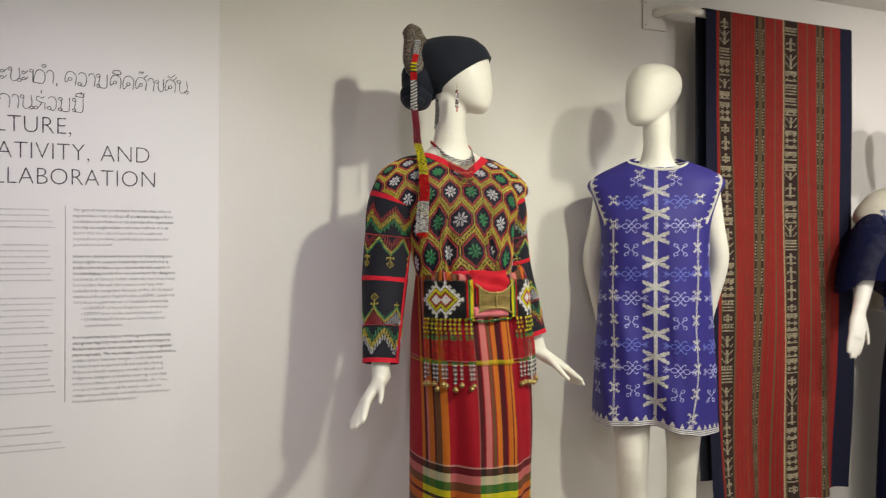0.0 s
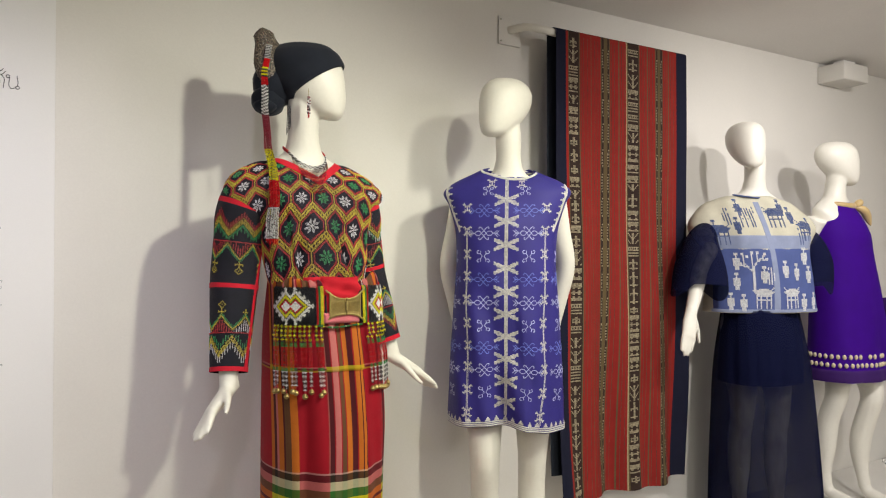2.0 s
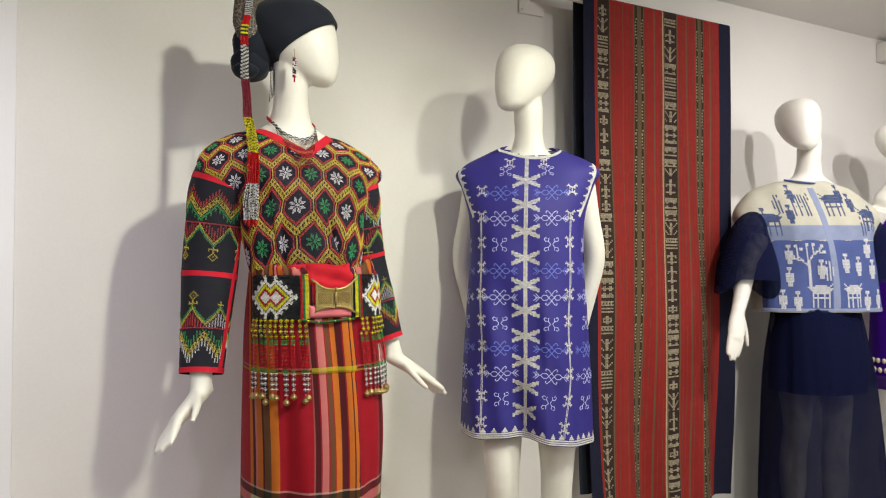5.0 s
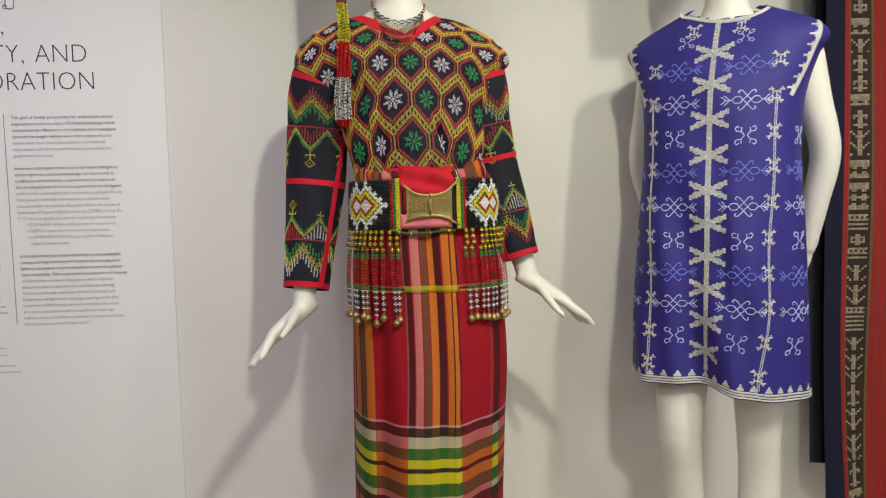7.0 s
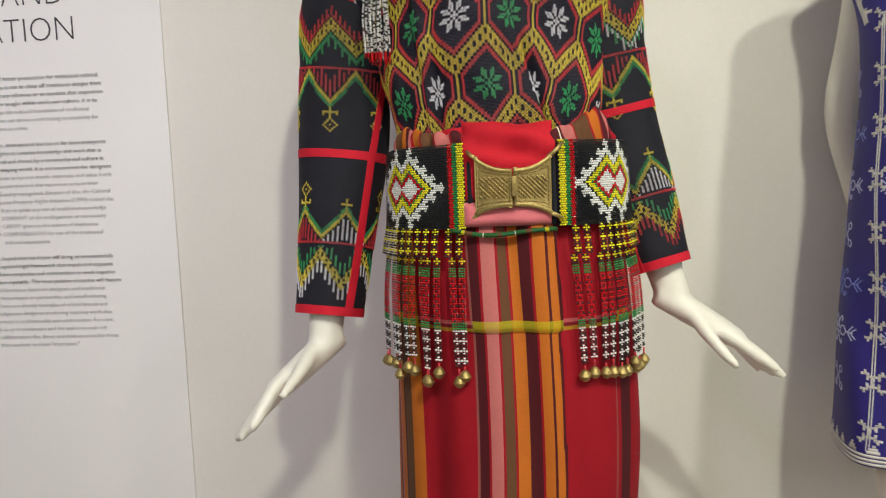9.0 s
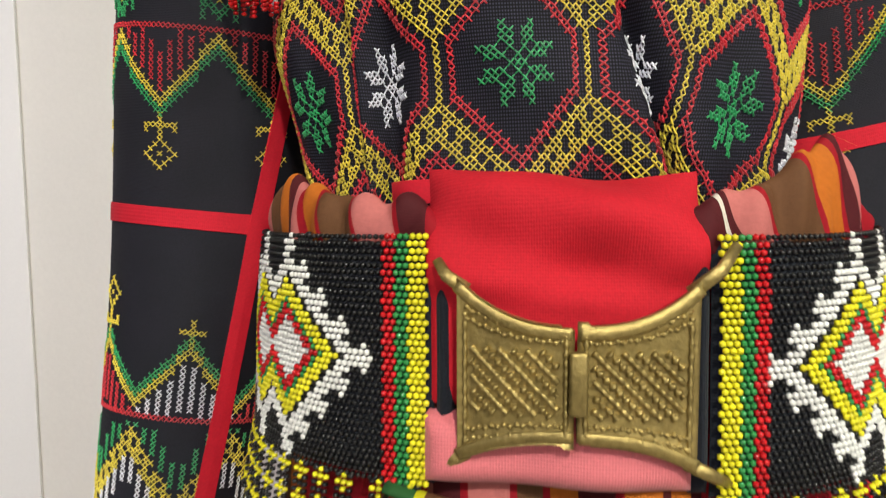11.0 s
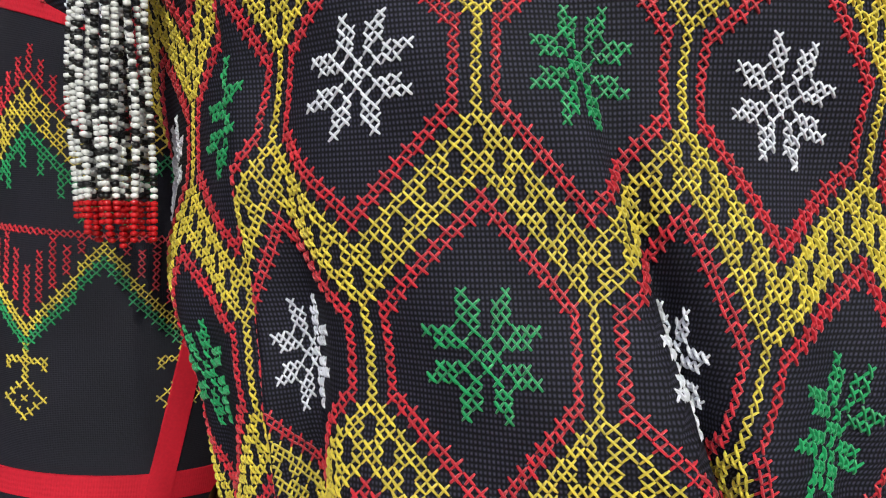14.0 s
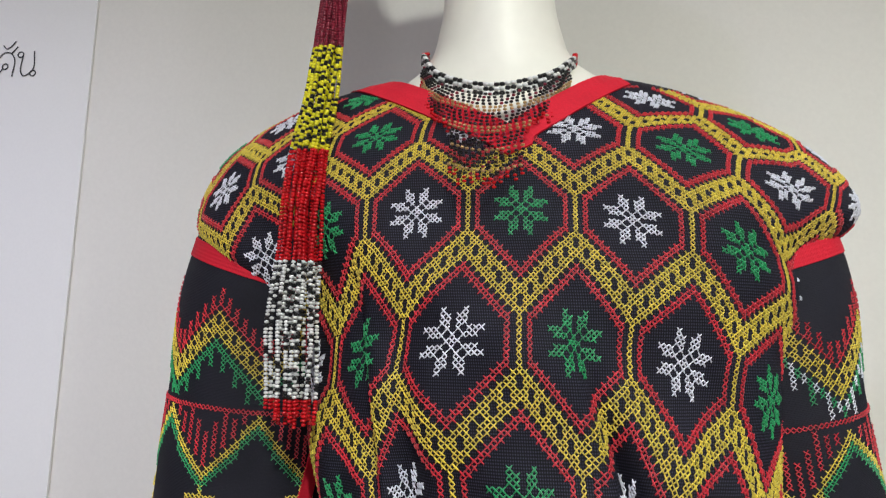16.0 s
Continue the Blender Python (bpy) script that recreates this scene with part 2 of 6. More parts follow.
def join(*geos):
    V, F, n = [], [], 0
    for v, f in geos:
        v = np.asarray(v, dtype=float)
        V.append(v)
        F += [tuple(i + n for i in q) for q in f]
        n += len(v)
    return np.concatenate(V), F


def grid_faces(nr, nc, closed=True, flip=False):
    F = []
    for i in range(nr - 1):
        for j in range(nc if closed else nc - 1):
            k = (j + 1) % nc
            q = (i * nc + j, i * nc + k, (i + 1) * nc + k, (i + 1) * nc + j)
            F.append(q[::-1] if flip else q)
    return F


def box(x0, x1, y0, y1, z0, z1, bevel=0.0):
    bm = bmesh.new()
    bmesh.ops.create_cube(bm, size=1)
    bmesh.ops.scale(bm, vec=(x1 - x0, y1 - y0, z1 - z0), verts=bm.verts)
    bmesh.ops.translate(bm, vec=((x0 + x1) / 2, (y0 + y1) / 2, (z0 + z1) / 2), verts=bm.verts)
    if bevel:
        bmesh.ops.bevel(bm, geom=bm.edges[:], offset=bevel, segments=2, affect="EDGES", profile=0.6)
    bm.verts.index_update()
    geo = np.array([v.co[:] for v in bm.verts]), [tuple(v.index for v in f.verts) for f in bm.faces]
    bm.free()
    return geo


def curve_rows(keys, ts):
    """Smooth values between key rows (first column: the parameter)."""
    K = np.array(keys, dtype=float)
    K = K[K[:, 0].argsort()]
    t, P = K[:, 0], K[:, 1:]
    m = np.gradient(P, t, axis=0)
    ts = np.clip(np.asarray(ts, dtype=float), t[0], t[-1])
    i = np.clip(np.searchsorted(t, ts) - 1, 0, len(t) - 2)
    h = (t[i + 1] - t[i])[:, None]
    s = ((ts - t[i])[:, None]) / h
    return (2 * s**3 - 3 * s**2 + 1) * P[i] + (s**3 - 2 * s**2 + s) * h * m[i] + (-2 * s**3 + 3 * s**2) * P[i + 1] + (s**3 - s**2) * h * m[i + 1]


def tube(path, n=16, caps=True, flat=None):
    """A limb: rows of x, y, z, radius (or radius across and radius through with flat, the through direction)."""
    P = np.array(path, dtype=float)
    C = P[:, :3]
    T = np.gradient(C, axis=0)
    T /= np.linalg.norm(T, axis=1)[:, None] + 1e-12
    ref = np.array(flat if flat is not None else (0.13, -0.97, 0.2), dtype=float)
    th = np.linspace(0, 2 * np.pi, n, endpoint=False)
    V = []
    for i in range(len(P)):
        f = ref - (ref @ T[i]) * T[i]
        if np.linalg.norm(f) < 1e-4:
            f = np.cross(T[i], (1, 0.1, 0))
        f /= np.linalg.norm(f)
        s = np.cross(f, T[i])
        ra = P[i, 3]
        rb = P[i, 4] if P.shape[1] > 4 else ra
        V += [C[i] + ra * np.sin(a) * s + rb * np.cos(a) * f for a in th]
    F = grid_faces(len(P), n)
    if caps:
        F += [tuple(range(n))[::-1], tuple(range((len(P) - 1) * n, len(P) * n))]
    return np.array(V), F


def bend(keys, count):
    """Key rows of a path, resampled smoothly."""
    K = np.array(keys, dtype=float)
    d = np.r_[0, np.cumsum(np.linalg.norm(np.diff(K[:, :3], axis=0), axis=1))]
    return curve_rows(np.c_[d, K], np.linspace(0, d[-1], count))


class Loft:
    """Rings stacked in z about a body: keys of z, centre x, centre y, half width, half depth, squareness. Places by u, metres round from the front, and v, the height."""

    def __init__(self, keys, n=240, rows=120, turn=0.0, shape=None):
        K = np.array(keys, dtype=float)
        K = K[K[:, 0].argsort()]
        self.z = np.linspace(K[0, 0], K[-1, 0], rows)
        R = curve_rows(keys, self.z)
        th = np.linspace(-np.pi, np.pi, n + 1)
        S, C = np.sin(th), np.cos(th)
        self.P = np.zeros((rows, n + 1, 3))
        self.U = np.zeros((rows, n + 1))
        ca, sa = math.cos(radians(turn)), math.sin(radians(turn))
        for i, (cx, cy, hw, hd, p) in enumerate(R):
            dx = hw * np.sign(S) * np.abs(S) ** (2 / p)
            dy = -hd * np.sign(C) * np.abs(C) ** (2 / p)
            if shape:
                dx, dy = shape(dx, dy, th, self.z[i])
            self.P[i] = np.c_[cx + dx * ca - dy * sa, cy + dx * sa + dy * ca, np.full(n + 1, self.z[i])]
            u = np.r_[0, np.cumsum(np.linalg.norm(np.diff(self.P[i], axis=0), axis=1))]
            self.U[i] = u - np.interp(0, th, u)

    def row(self, u, i):
        return np.c_[tuple(np.interp(u, self.U[i], self.P[i, :, k]) for k in range(3))]

    def at(self, u, v):
        f = (v - self.z[0]) / (self.z[1] - self.z[0])
        i = int(np.clip(math.floor(f), 0, len(self.z) - 2))
        s = f - i
        return self.row(u, i) * (1 - s) + self.row(u, i + 1) * s

    def spots(self, u, v):
        """Places for arrays of u and v."""
        u, v = np.asarray(u, dtype=float), np.asarray(v, dtype=float)
        f = np.clip((v - self.z[0]) / (self.z[1] - self.z[0]), 0, len(self.z) - 1.001)
        row, out = np.floor(f).astype(int), np.zeros((len(u), 3))
        for i in np.unique(row):
            q = row == i
            s = (f[q] - i)[:, None]
            out[q] = self.row(u[q], i) * (1 - s) + self.row(u[q], i + 1) * s
        return out

    def mesh(self, keep=None, lift=0.0):
        nr, nc = self.U.shape
        V = self.P.reshape(-1, 3).copy()
        uv = np.c_[self.U.ravel(), np.repeat(self.z, nc)]
        F = grid_faces(nr, nc, closed=False)
        if keep:
            mid = [(sum(V[i] for i in f) / 4) for f in F]
            F = [f for f, m in zip(F, mid) if keep(*m)]
        return V, F, uv


class Sleeve:
    """A tube along a path of x, y, z, radius; u is metres round from the front, v metres down from its top."""

    def __init__(self, keys, count=90, n=64, folds=0.0, seed=0):
        R = bend(keys, count)
        C = R[:, :3]
        self.v = np.r_[0, np.cumsum(np.linalg.norm(np.diff(C, axis=0), axis=1))]
        T = np.gradient(C, axis=0)
        T /= np.linalg.norm(T, axis=1)[:, None]
        th = np.linspace(-np.pi, np.pi, n + 1)
        self.P = np.zeros((count, n + 1, 3))
        self.U = np.zeros((count, n + 1))
        for i in range(count):
            f = np.array((0, -1.0, 0))
            f = f - (f @ T[i]) * T[i]
            f /= np.linalg.norm(f)
            s = np.cross(f, T[i])
            wob = 1 + folds * (np.sin(3 * th + seed + 9 * self.v[i]) * 0.5 + np.sin(2 * th - 14 * self.v[i] + seed))
            r = R[i, 3] * wob
            self.P[i] = C[i] + (r * np.sin(th))[:, None] * s + (r * np.cos(th))[:, None] * f
            self.U[i] = R[i, 3] * th

    def at(self, u, v):
        f = np.interp(v, self.v, np.arange(len(self.v)))
        i = int(np.clip(math.floor(f), 0, len(self.v) - 2))
        s = f - i
        rows = [np.c_[tuple(np.interp(u, self.U[j], self.P[j, :, k]) for k in range(3))] for j in (i, i + 1)]
        return rows[0] * (1 - s) + rows[1] * s

    def mesh(self):
        nr, nc = self.U.shape
        return self.P.reshape(-1, 3).copy(), grid_faces(nr, nc, closed=False, flip=True), np.c_[self.U.ravel(), np.repeat(-self.v, nc)]


def frames_on(surf, cells, eps=0.0006):
    """Place, two tangents and outward normal on a surface for rows of (u, v)."""
    cells = np.array(cells, dtype=float)
    out = np.zeros((len(cells), 4, 3))
    down = isinstance(surf, Sleeve)
    for v in np.unique(cells[:, 1]):
        pick = cells[:, 1] == v
        u = cells[pick, 0]
        p = surf.at(u, v)
        a = surf.at(u + eps, v) - surf.at(u - eps, v)
        b = (surf.at(u, v + eps) - surf.at(u, v - eps)) * (-1 if down else 1)
        a /= np.linalg.norm(a, axis=1)[:, None] + 1e-12
        nrm = np.cross(a, b)
        nrm /= np.linalg.norm(nrm, axis=1)[:, None] + 1e-12
        out[pick] = np.stack((p, a, np.cross(nrm, a), nrm), axis=1)
    return out


def stitches(surf, cells, su, sv, wide=0.0010, high=0.0008, rng=None):
    """Cross stitches: two crossed ridged threads for each cell."""
    if not len(cells):
        return np.zeros((0, 3)), []
    rng = rng or np.random.default_rng(3)
    cells = np.asarray(cells, dtype=float)
    lo = []
    jig = lambda: rng.normal(0, 0.05, len(cells))
    V, F = [], []
    FR = frames_on(surf, cells)
    p, a, b, nrm = (FR[:, k] for k in range(4))
    for k, (sx, sy) in enumerate(((1, 1), (1, -1))):
        du, dv = (0.49 + jig()) * su, (0.49 + jig()) * sv
        e = a * (sx * du)[:, None] + b * (sy * dv)[:, None]
        side = np.cross(nrm, e)
        side /= np.linalg.norm(side, axis=1)[:, None] + 1e-12
        side *= wide / 2
        h = nrm * (high * (1 + 0.5 * k))
        o = p + nrm * 0.0002 + a * (jig() * su * 0.6)[:, None] + b * (jig() * sv * 0.6)[:, None]
        Q = np.stack((o - e - side, o - e + side, o - e * 0.75 + h, o + e * 0.75 + h, o + e - side, o + e + side), axis=1)
        lo.append(Q)
    for Q in lo:
        n0 = sum(len(x) for x in V)
        V.append(Q.reshape(-1, 3))
        for i in range(len(Q)):
            q = n0 + i * 6
            F += [(q, q + 4, q + 3, q + 2), (q + 1, q + 2, q + 3, q + 5), (q, q + 2, q + 1), (q + 4, q + 5, q + 3)]
    return np.concatenate(V), F


def lattice_stitches(corners, nrm, wide, high, rng):
    """Cross stitches from the four corners of each cell (below left, below right, above right, above left): two crossed threads, arched and rounded."""
    V, F = [], []
    at = 0
    for k, (a, b) in enumerate(((0, 2), (1, 3))):
        p, q = corners[:, a], corners[:, b]
        n = len(p)
        jig = lambda w: rng.normal(0, w, (n, 3))
        p, q = p + jig(0.00016), q + jig(0.00016)
        d = q - p
        p, q = p + d * 0.02, q - d * 0.02
        side = np.cross(nrm, d)
        side /= np.linalg.norm(side, axis=1)[:, None] + 1e-12
        side *= (wide / 2) * (1 + rng.normal(0, 0.08, n))[:, None]
        h = nrm * (high * (1 + 0.55 * k))
        rows = []
        for f, up, w in ((0.0, 0.05, 0.75), (0.22, 0.85, 1.0), (0.5, 1.0, 1.0), (0.78, 0.85, 1.0), (1.0, 0.05, 0.75)):
            c = p + (q - p) * f + nrm * 0.00015
            rows += [c - side * w, c - side * w * 0.55 + h * up, c + side * w * 0.55 + h * up, c + side * w]
        V.append(np.stack(rows, axis=1).reshape(-1, 3))
        face = [(r * 4 + j, r * 4 + j + 1, r * 4 + j + 5, r * 4 + j + 4) for r in range(4) for j in range(3)]
        F += [tuple(at + i * 20 + x for x in g) for i in range(n) for g in face]
        at += n * 20
    return np.concatenate(V), F


BALL_V = np.array([(0, 0, 1)] + [(math.cos(a), math.sin(a), z) for z, r in ((0.5, 1), (-0.5, 1)) for a in np.arange(6) * math.pi / 3] + [(0, 0, -1)], dtype=float)
BALL_F = [(0, 1 + i, 1 + (i + 1) % 6) for i in range(6)] + [(1 + i, 7 + i, 7 + (i + 1) % 6, 1 + (i + 1) % 6) for i in range(6)] + [(13, 7 + (i + 1) % 6, 7 + i) for i in range(6)]


def balls(centres, radius, squash=(1, 1, 0.8)):
    """Many small round beads as one mesh."""
    C = np.asarray(centres, dtype=float).reshape(-1, 3)
    r = np.broadcast_to(np.asarray(radius, dtype=float), (len(C),))
    V = (C[:, None, :] + BALL_V[None] * np.array(squash) * r[:, None, None]).reshape(-1, 3)
    return V, [tuple(i * 14 + k for k in f) for i in range(len(C)) for f in BALL_F]


def pads(surf, cells, su, sv, high=0.0006, fill=1.0):
    """Raised satin-stitch blocks, one for each cell."""
    if not len(cells):
        return np.zeros((0, 3)), []
    FR = frames_on(surf, cells)
    p, a, b, nrm = (FR[:, k][:, None, :] for k in range(4))
    sq = np.array([(-1, -1), (1, -1), (1, 1), (-1, 1)]) * 0.5 * fill
    low = p + a * (sq[:, 0] * su)[None, :, None] + b * (sq[:, 1] * sv)[None, :, None] + nrm * 0.0001
    top = p + a * (sq[:, 0] * su * 0.8)[None, :, None] + b * (sq[:, 1] * sv * 0.8)[None, :, None] + nrm * high
    V = np.concatenate((low, top), axis=1).reshape(-1, 3)
    F = []
    for i in range(len(cells)):
        q = i * 8
        F += [(q + 4, q + 5, q + 6, q + 7)] + [(q + k, q + (k + 1) % 4, q + 4 + (k + 1) % 4, q + 4 + k) for k in range(4)]
    return V, F


# ---- the room ----
def room():
    x0, x1, y0 = -4.2, 7.2, -3.4
    solid("floor", box(x0, x1, y0, WALL_Y, -0.1, 0.0), FLOOR, "wooden gallery floor out of view, made pale to bounce light", "floor", (0, 0, 0), "structure")
    solid("ceiling", box(x0, x1, y0, WALL_Y, CEIL_Z, CEIL_Z + 0.1), CEILING, "grey-white painted ceiling", "ceiling", (0, 0, 0), "structure")
    solid("wall_north", box(x0, x1, WALL_Y, WALL_Y + 0.15, -0.1, CEIL_Z + 0.1), PLASTER, "off-white painted gallery wall", "wall", (0, 0, 0), "structure")
    solid("wall_south", box(x0, x1, y0 - 0.15, y0, -0.1, CEIL_Z + 0.1), PLASTER, "off-white painted gallery wall", "wall", (0, 0, 0), "structure")
    solid("wall_west", box(x0 - 0.15, x0, y0 - 0.15, WALL_Y + 0.15, -0.1, CEIL_Z + 0.1), PLASTER, "off-white painted gallery wall", "wall", (0, 0, 0), "structure")
    solid("wall_east", box(x1, x1 + 0.15, y0 - 0.15, WALL_Y + 0.15, -0.1, CEIL_Z + 0.1), PLASTER, "off-white painted gallery wall", "wall", (0, 0, 0), "structure")
    solid("platform", box(0.2, 6.2, 1.55, WALL_Y - 0.002, 0.0, DECK_Z, 0.004), DECK, "low white painted display platform along the wall", "platform", (3.2, 1.95, 0), "structure")
    solid("wall_panel", box(-2.2, 0.115, WALL_Y - 0.005, WALL_Y - 0.0005, 0.02, CEIL_Z - 0.004, 0.001), PANEL, "smooth white text panel on the wall", "panel", (-1.0, WALL_Y, 0), "structure")
    b = thing("wall_box", (4.2, WALL_Y, 2.50), "small white box mounted under the ceiling", "box")
    part("housing", box(4.00, 4.24, WALL_Y - 0.16, WALL_Y - 0.001, 2.515, 2.615, 0.008), PLASTER, b)
    part("bracket", box(4.06, 4.18, WALL_Y - 0.12, WALL_Y - 0.06, 2.614, CEIL_Z, 0.002), CEILING, b)


room()


# ---- mannequins ----
def hand(wrist, tip, palm, spread=1.0, curl=0.0, thumb=1):
    """A slim mannequin hand from the wrist to the tip of the middle finger. palm: the way the palm faces."""
    w, t, nrm = (np.array(x, dtype=float) for x in (wrist, tip, palm))
    d = t - w
    L = np.linalg.norm(d)
    d /= L
    nrm = nrm - (nrm @ d) * d
    nrm /= np.linalg.norm(nrm)
    s = np.cross(d, nrm)
    k = L / 0.185
    geos = [tube([(*(w - d * 0.03), 0.024, 0.021), (*w, 0.025 * k, 0.020 * k), (*(w + d * 0.03 * k), 0.031 * k, 0.019 * k), (*(w + d * 0.07 * k), 0.032 * k, 0.017 * k), (*(w + d * 0.10 * k), 0.029 * k, 0.014 * k)], 14, True, nrm)]
    for i, (off, ln, ang) in enumerate(((-0.021, 0.072, -9), (-0.007, 0.088, -2), (0.007, 0.084, 4), (0.020, 0.066, 12))):
        a = radians(ang * spread)
        f = d * math.cos(a) + s * math.sin(a)
        o = w + d * 0.092 * k + s * off * k
        p1 = o + f * ln * 0.45 * k + nrm * curl * 0.010 * (i + 1) * 0.6
        p2 = o + f * ln * 0.96 * k + nrm * curl * 0.022 * (i + 1) * 0.6
        geos.append(tube([(*o, 0.0112 * k), (*p1, 0.0103 * k), (*((p1 + p2) / 2), 0.0092 * k), (*p2, 0.0060 * k)], 10))
    o = w + d * 0.025 * k - s * 0.022 * k * thumb
    f = d * 0.80 - s * 0.5 * thumb + nrm * 0.35
    geos.append(tube([(*o, 0.012 * k), (*(o + f * 0.035 * k), 0.0105 * k), (*(o + f * 0.062 * k + d * 0.008), 0.0085 * k), (*(o + f * 0.078 * k + d * 0.018), 0.006 * k)], 10))
    return geos


HEAD_KEYS = [(-0.004, -0.080, 0.012, 0.016), (0.006, -0.074, 0.034, 0.034), (0.03, -0.054, 0.054, 0.064), (0.06, -0.034, 0.067, 0.088), (0.10, -0.014, 0.078, 0.106), (0.14, -0.002, 0.082, 0.113), (0.175, 0.002, 0.077, 0.107), (0.20, 0.004, 0.061, 0.088), (0.216, 0.005, 0.036, 0.054), (0.222, 0.005, 0.009, 0.014)]


def head(c, yaw, pitch=0.0):
    """An egg-shaped faceless head on its neck; c is under the chin, on the neck's axis."""
    z = np.linspace(-0.004, 0.222, 28)
    R = curve_rows(HEAD_KEYS, z)
    th = np.linspace(0, 2 * np.pi, 32, endpoint=False)
    V = []
    for zz, (cy, rx, ry) in zip(z, R):
        V += [(rx * math.sin(a), cy - ry * math.cos(a) + 0.004, zz) for a in th]
    V = np.array(V)
    cp, sp = math.cos(radians(pitch)), math.sin(radians(pitch))
    V = np.c_[V[:, 0], V[:, 1] * cp - V[:, 2] * sp, V[:, 1] * sp + V[:, 2] * cp]
    ca, sa = math.cos(radians(yaw)), math.sin(radians(yaw))
    V = np.c_[V[:, 0] * ca - V[:, 1] * sa, V[:, 0] * sa + V[:, 1] * ca, V[:, 2]] + np.array(c)
    n = 32
    F = grid_faces(28, n) + [tuple(range(n))[::-1], tuple(range(27 * n, 28 * n))]
    return V, F


TORSO = [(0.80, 0, 0.01, 0.135, 0.085, 2.2), (0.88, 0, 0.01, 0.158, 0.105, 2.2), (0.97, 0, 0.008, 0.160, 0.108, 2.2), (1.07, 0, 0.004, 0.138, 0.094, 2.1), (1.17, 0, 0, 0.116, 0.080, 2.1),
         (1.27, 0, 0, 0.128, 0.090, 2.1), (1.37, 0, 0.0, 0.142, 0.096, 2.2), (1.45, 0, 0.006, 0.150, 0.090, 2.3), (1.505, 0, 0.012, 0.152, 0.064, 2.3), (1.54, 0, 0.016, 0.105, 0.056, 2.1), (1.565, 0, 0.014, 0.065, 0.052, 2.0), (1.60, 0, 0.010, 0.050, 0.050, 2.0), (1.70, 0, 0.0, 0.047, 0.048, 2.0), (1.76, 0, 0.0, 0.040, 0.044, 2.0)]


def mannequin(at, turn, head_yaw, arms, legs, label, lean=(), neck=1.0, top=1.69, head_shift=(0, 0)):
    """at: between the feet. arms: (shoulder, elbow, wrist, finger tip, palm, thumb side); legs: rows of x, y, z, radius; both in the mannequin's own axes."""
    geos = []
    sway = lambda z: np.interp(z, [k[0] for k in lean], [k[1] for k in lean]) if lean else 0.0
    L = Loft([(k[0], k[1] + sway(k[0]), *k[2:]) for k in TORSO], 40, 70)
    nr, nc = L.U.shape
    V = L.P[:, :-1].reshape(-1, 3)
    geos.append((V, grid_faces(nr, nc - 1) + [tuple(range(nc - 1))[::-1], tuple(range((nr - 1) * (nc - 1), nr * (nc - 1)))]))
    hx = sway(1.7) + head_shift[0]
    geos.append(head((hx, head_shift[1], top), head_yaw))
    for sh, el, wr, tip, palm, th in arms:
        m1 = [sh[i] * 0.5 + el[i] * 0.5 for i in range(3)]
        m2 = [el[i] * 0.5 + wr[i] * 0.5 for i in range(3)]
        geos.append(tube(bend([(*sh, 0.047), (*m1, 0.041), (*el, 0.035), (*m2, 0.032), (*wr, 0.0245)], 24), 18))
        geos += hand(wr, tip, palm, 0.2, 0.45, th)
    for leg in legs:
        geos.append(tube(bend(leg, 30), 20))
    V, F = join(*geos)
    ca, sa = math.cos(radians(turn)), math.sin(radians(turn))
    V = np.c_[V[:, 0] * ca - V[:, 1] * sa, V[:, 0] * sa + V[:, 1] * ca, V[:, 2]]
    ob = new("mannequin", link_mesh("mannequin", V, F, FIBRE))
    ob.location = at
    rm = ob.modifiers.new("skin", "REMESH")
    rm.mode, rm.voxel_size, rm.use_smooth_shade = "VOXEL", 0.0055, True
    sm = ob.modifiers.new("even", "SMOOTH")
    sm.factor, sm.iterations = 0.5, 5
    return tagged(ob, label, "mannequin", "mannequins on the platform")


def leg(x, y, bend_y=0.0, foot=(0.0, -0.10)):
    return [(x * 0.9, 0.0, 0.90, 0.082), (x, -0.004 + bend_y * 0.4, 0.75, 0.074), (x, bend_y - 0.01 + y * 0.4, 0.52, 0.052), (x, bend_y * 0.7 + y * 0.6 + 0.01, 0.44, 0.050), (x, y * 0.8 + 0.02, 0.30, 0.050), (x, y + 0.012, 0.10, 0.030), (x, y, 0.055, 0.030), (x + foot[0] * 0.5, y + foot[1] * 0.55, 0.035, 0.030), (x + foot[0], y + foot[1] * 1.5, 0.022, 0.020)]


M1 = (0.805, 1.985, DECK_Z)
mannequin(M1, 0, 62, [
    ((-0.185, 0.01, 1.485), (-0.245, 0.03, 1.19), (-0.270, -0.045, 0.885), (-0.392, -0.150, 0.782), (0.41, -0.15, -0.40), -1),
    ((0.155, 0.01, 1.485), (0.180, 0.03, 1.21), (0.258, -0.010, 0.935), (0.420, -0.035, 0.832), (-0.1, 0.01, -0.17), 1)],
    [leg(-0.07, 0.0), leg(0.075, -0.03)], "glossy off-white faceless female mannequin, head turned aside", lean=((1.1, 0.01), (1.3, 0.0), (1.55, -0.035), (1.8, -0.04)), top=1.675, head_shift=(0.010, 0))
M2 = (1.575, 2.055, DECK_Z)
mannequin(M2, -32, -44, [
    ((-0.165, 0.01, 1.485), (-0.222, 0.08, 1.22), (-0.180, 0.15, 0.98), (-0.12, 0.17, 0.83), (0.3, 0.8, 0), -1),
    ((0.165, 0.01, 1.485), (0.222, 0.09, 1.22), (0.180, 0.15, 0.98), (0.12, 0.17, 0.83), (-0.3, 0.8, 0), 1)],
    [leg(-0.09, -0.05, -0.06), leg(0.085, 0.02)], "glossy off-white faceless mannequin with its arms behind the back", head_shift=(-0.01, 0), top=1.695)
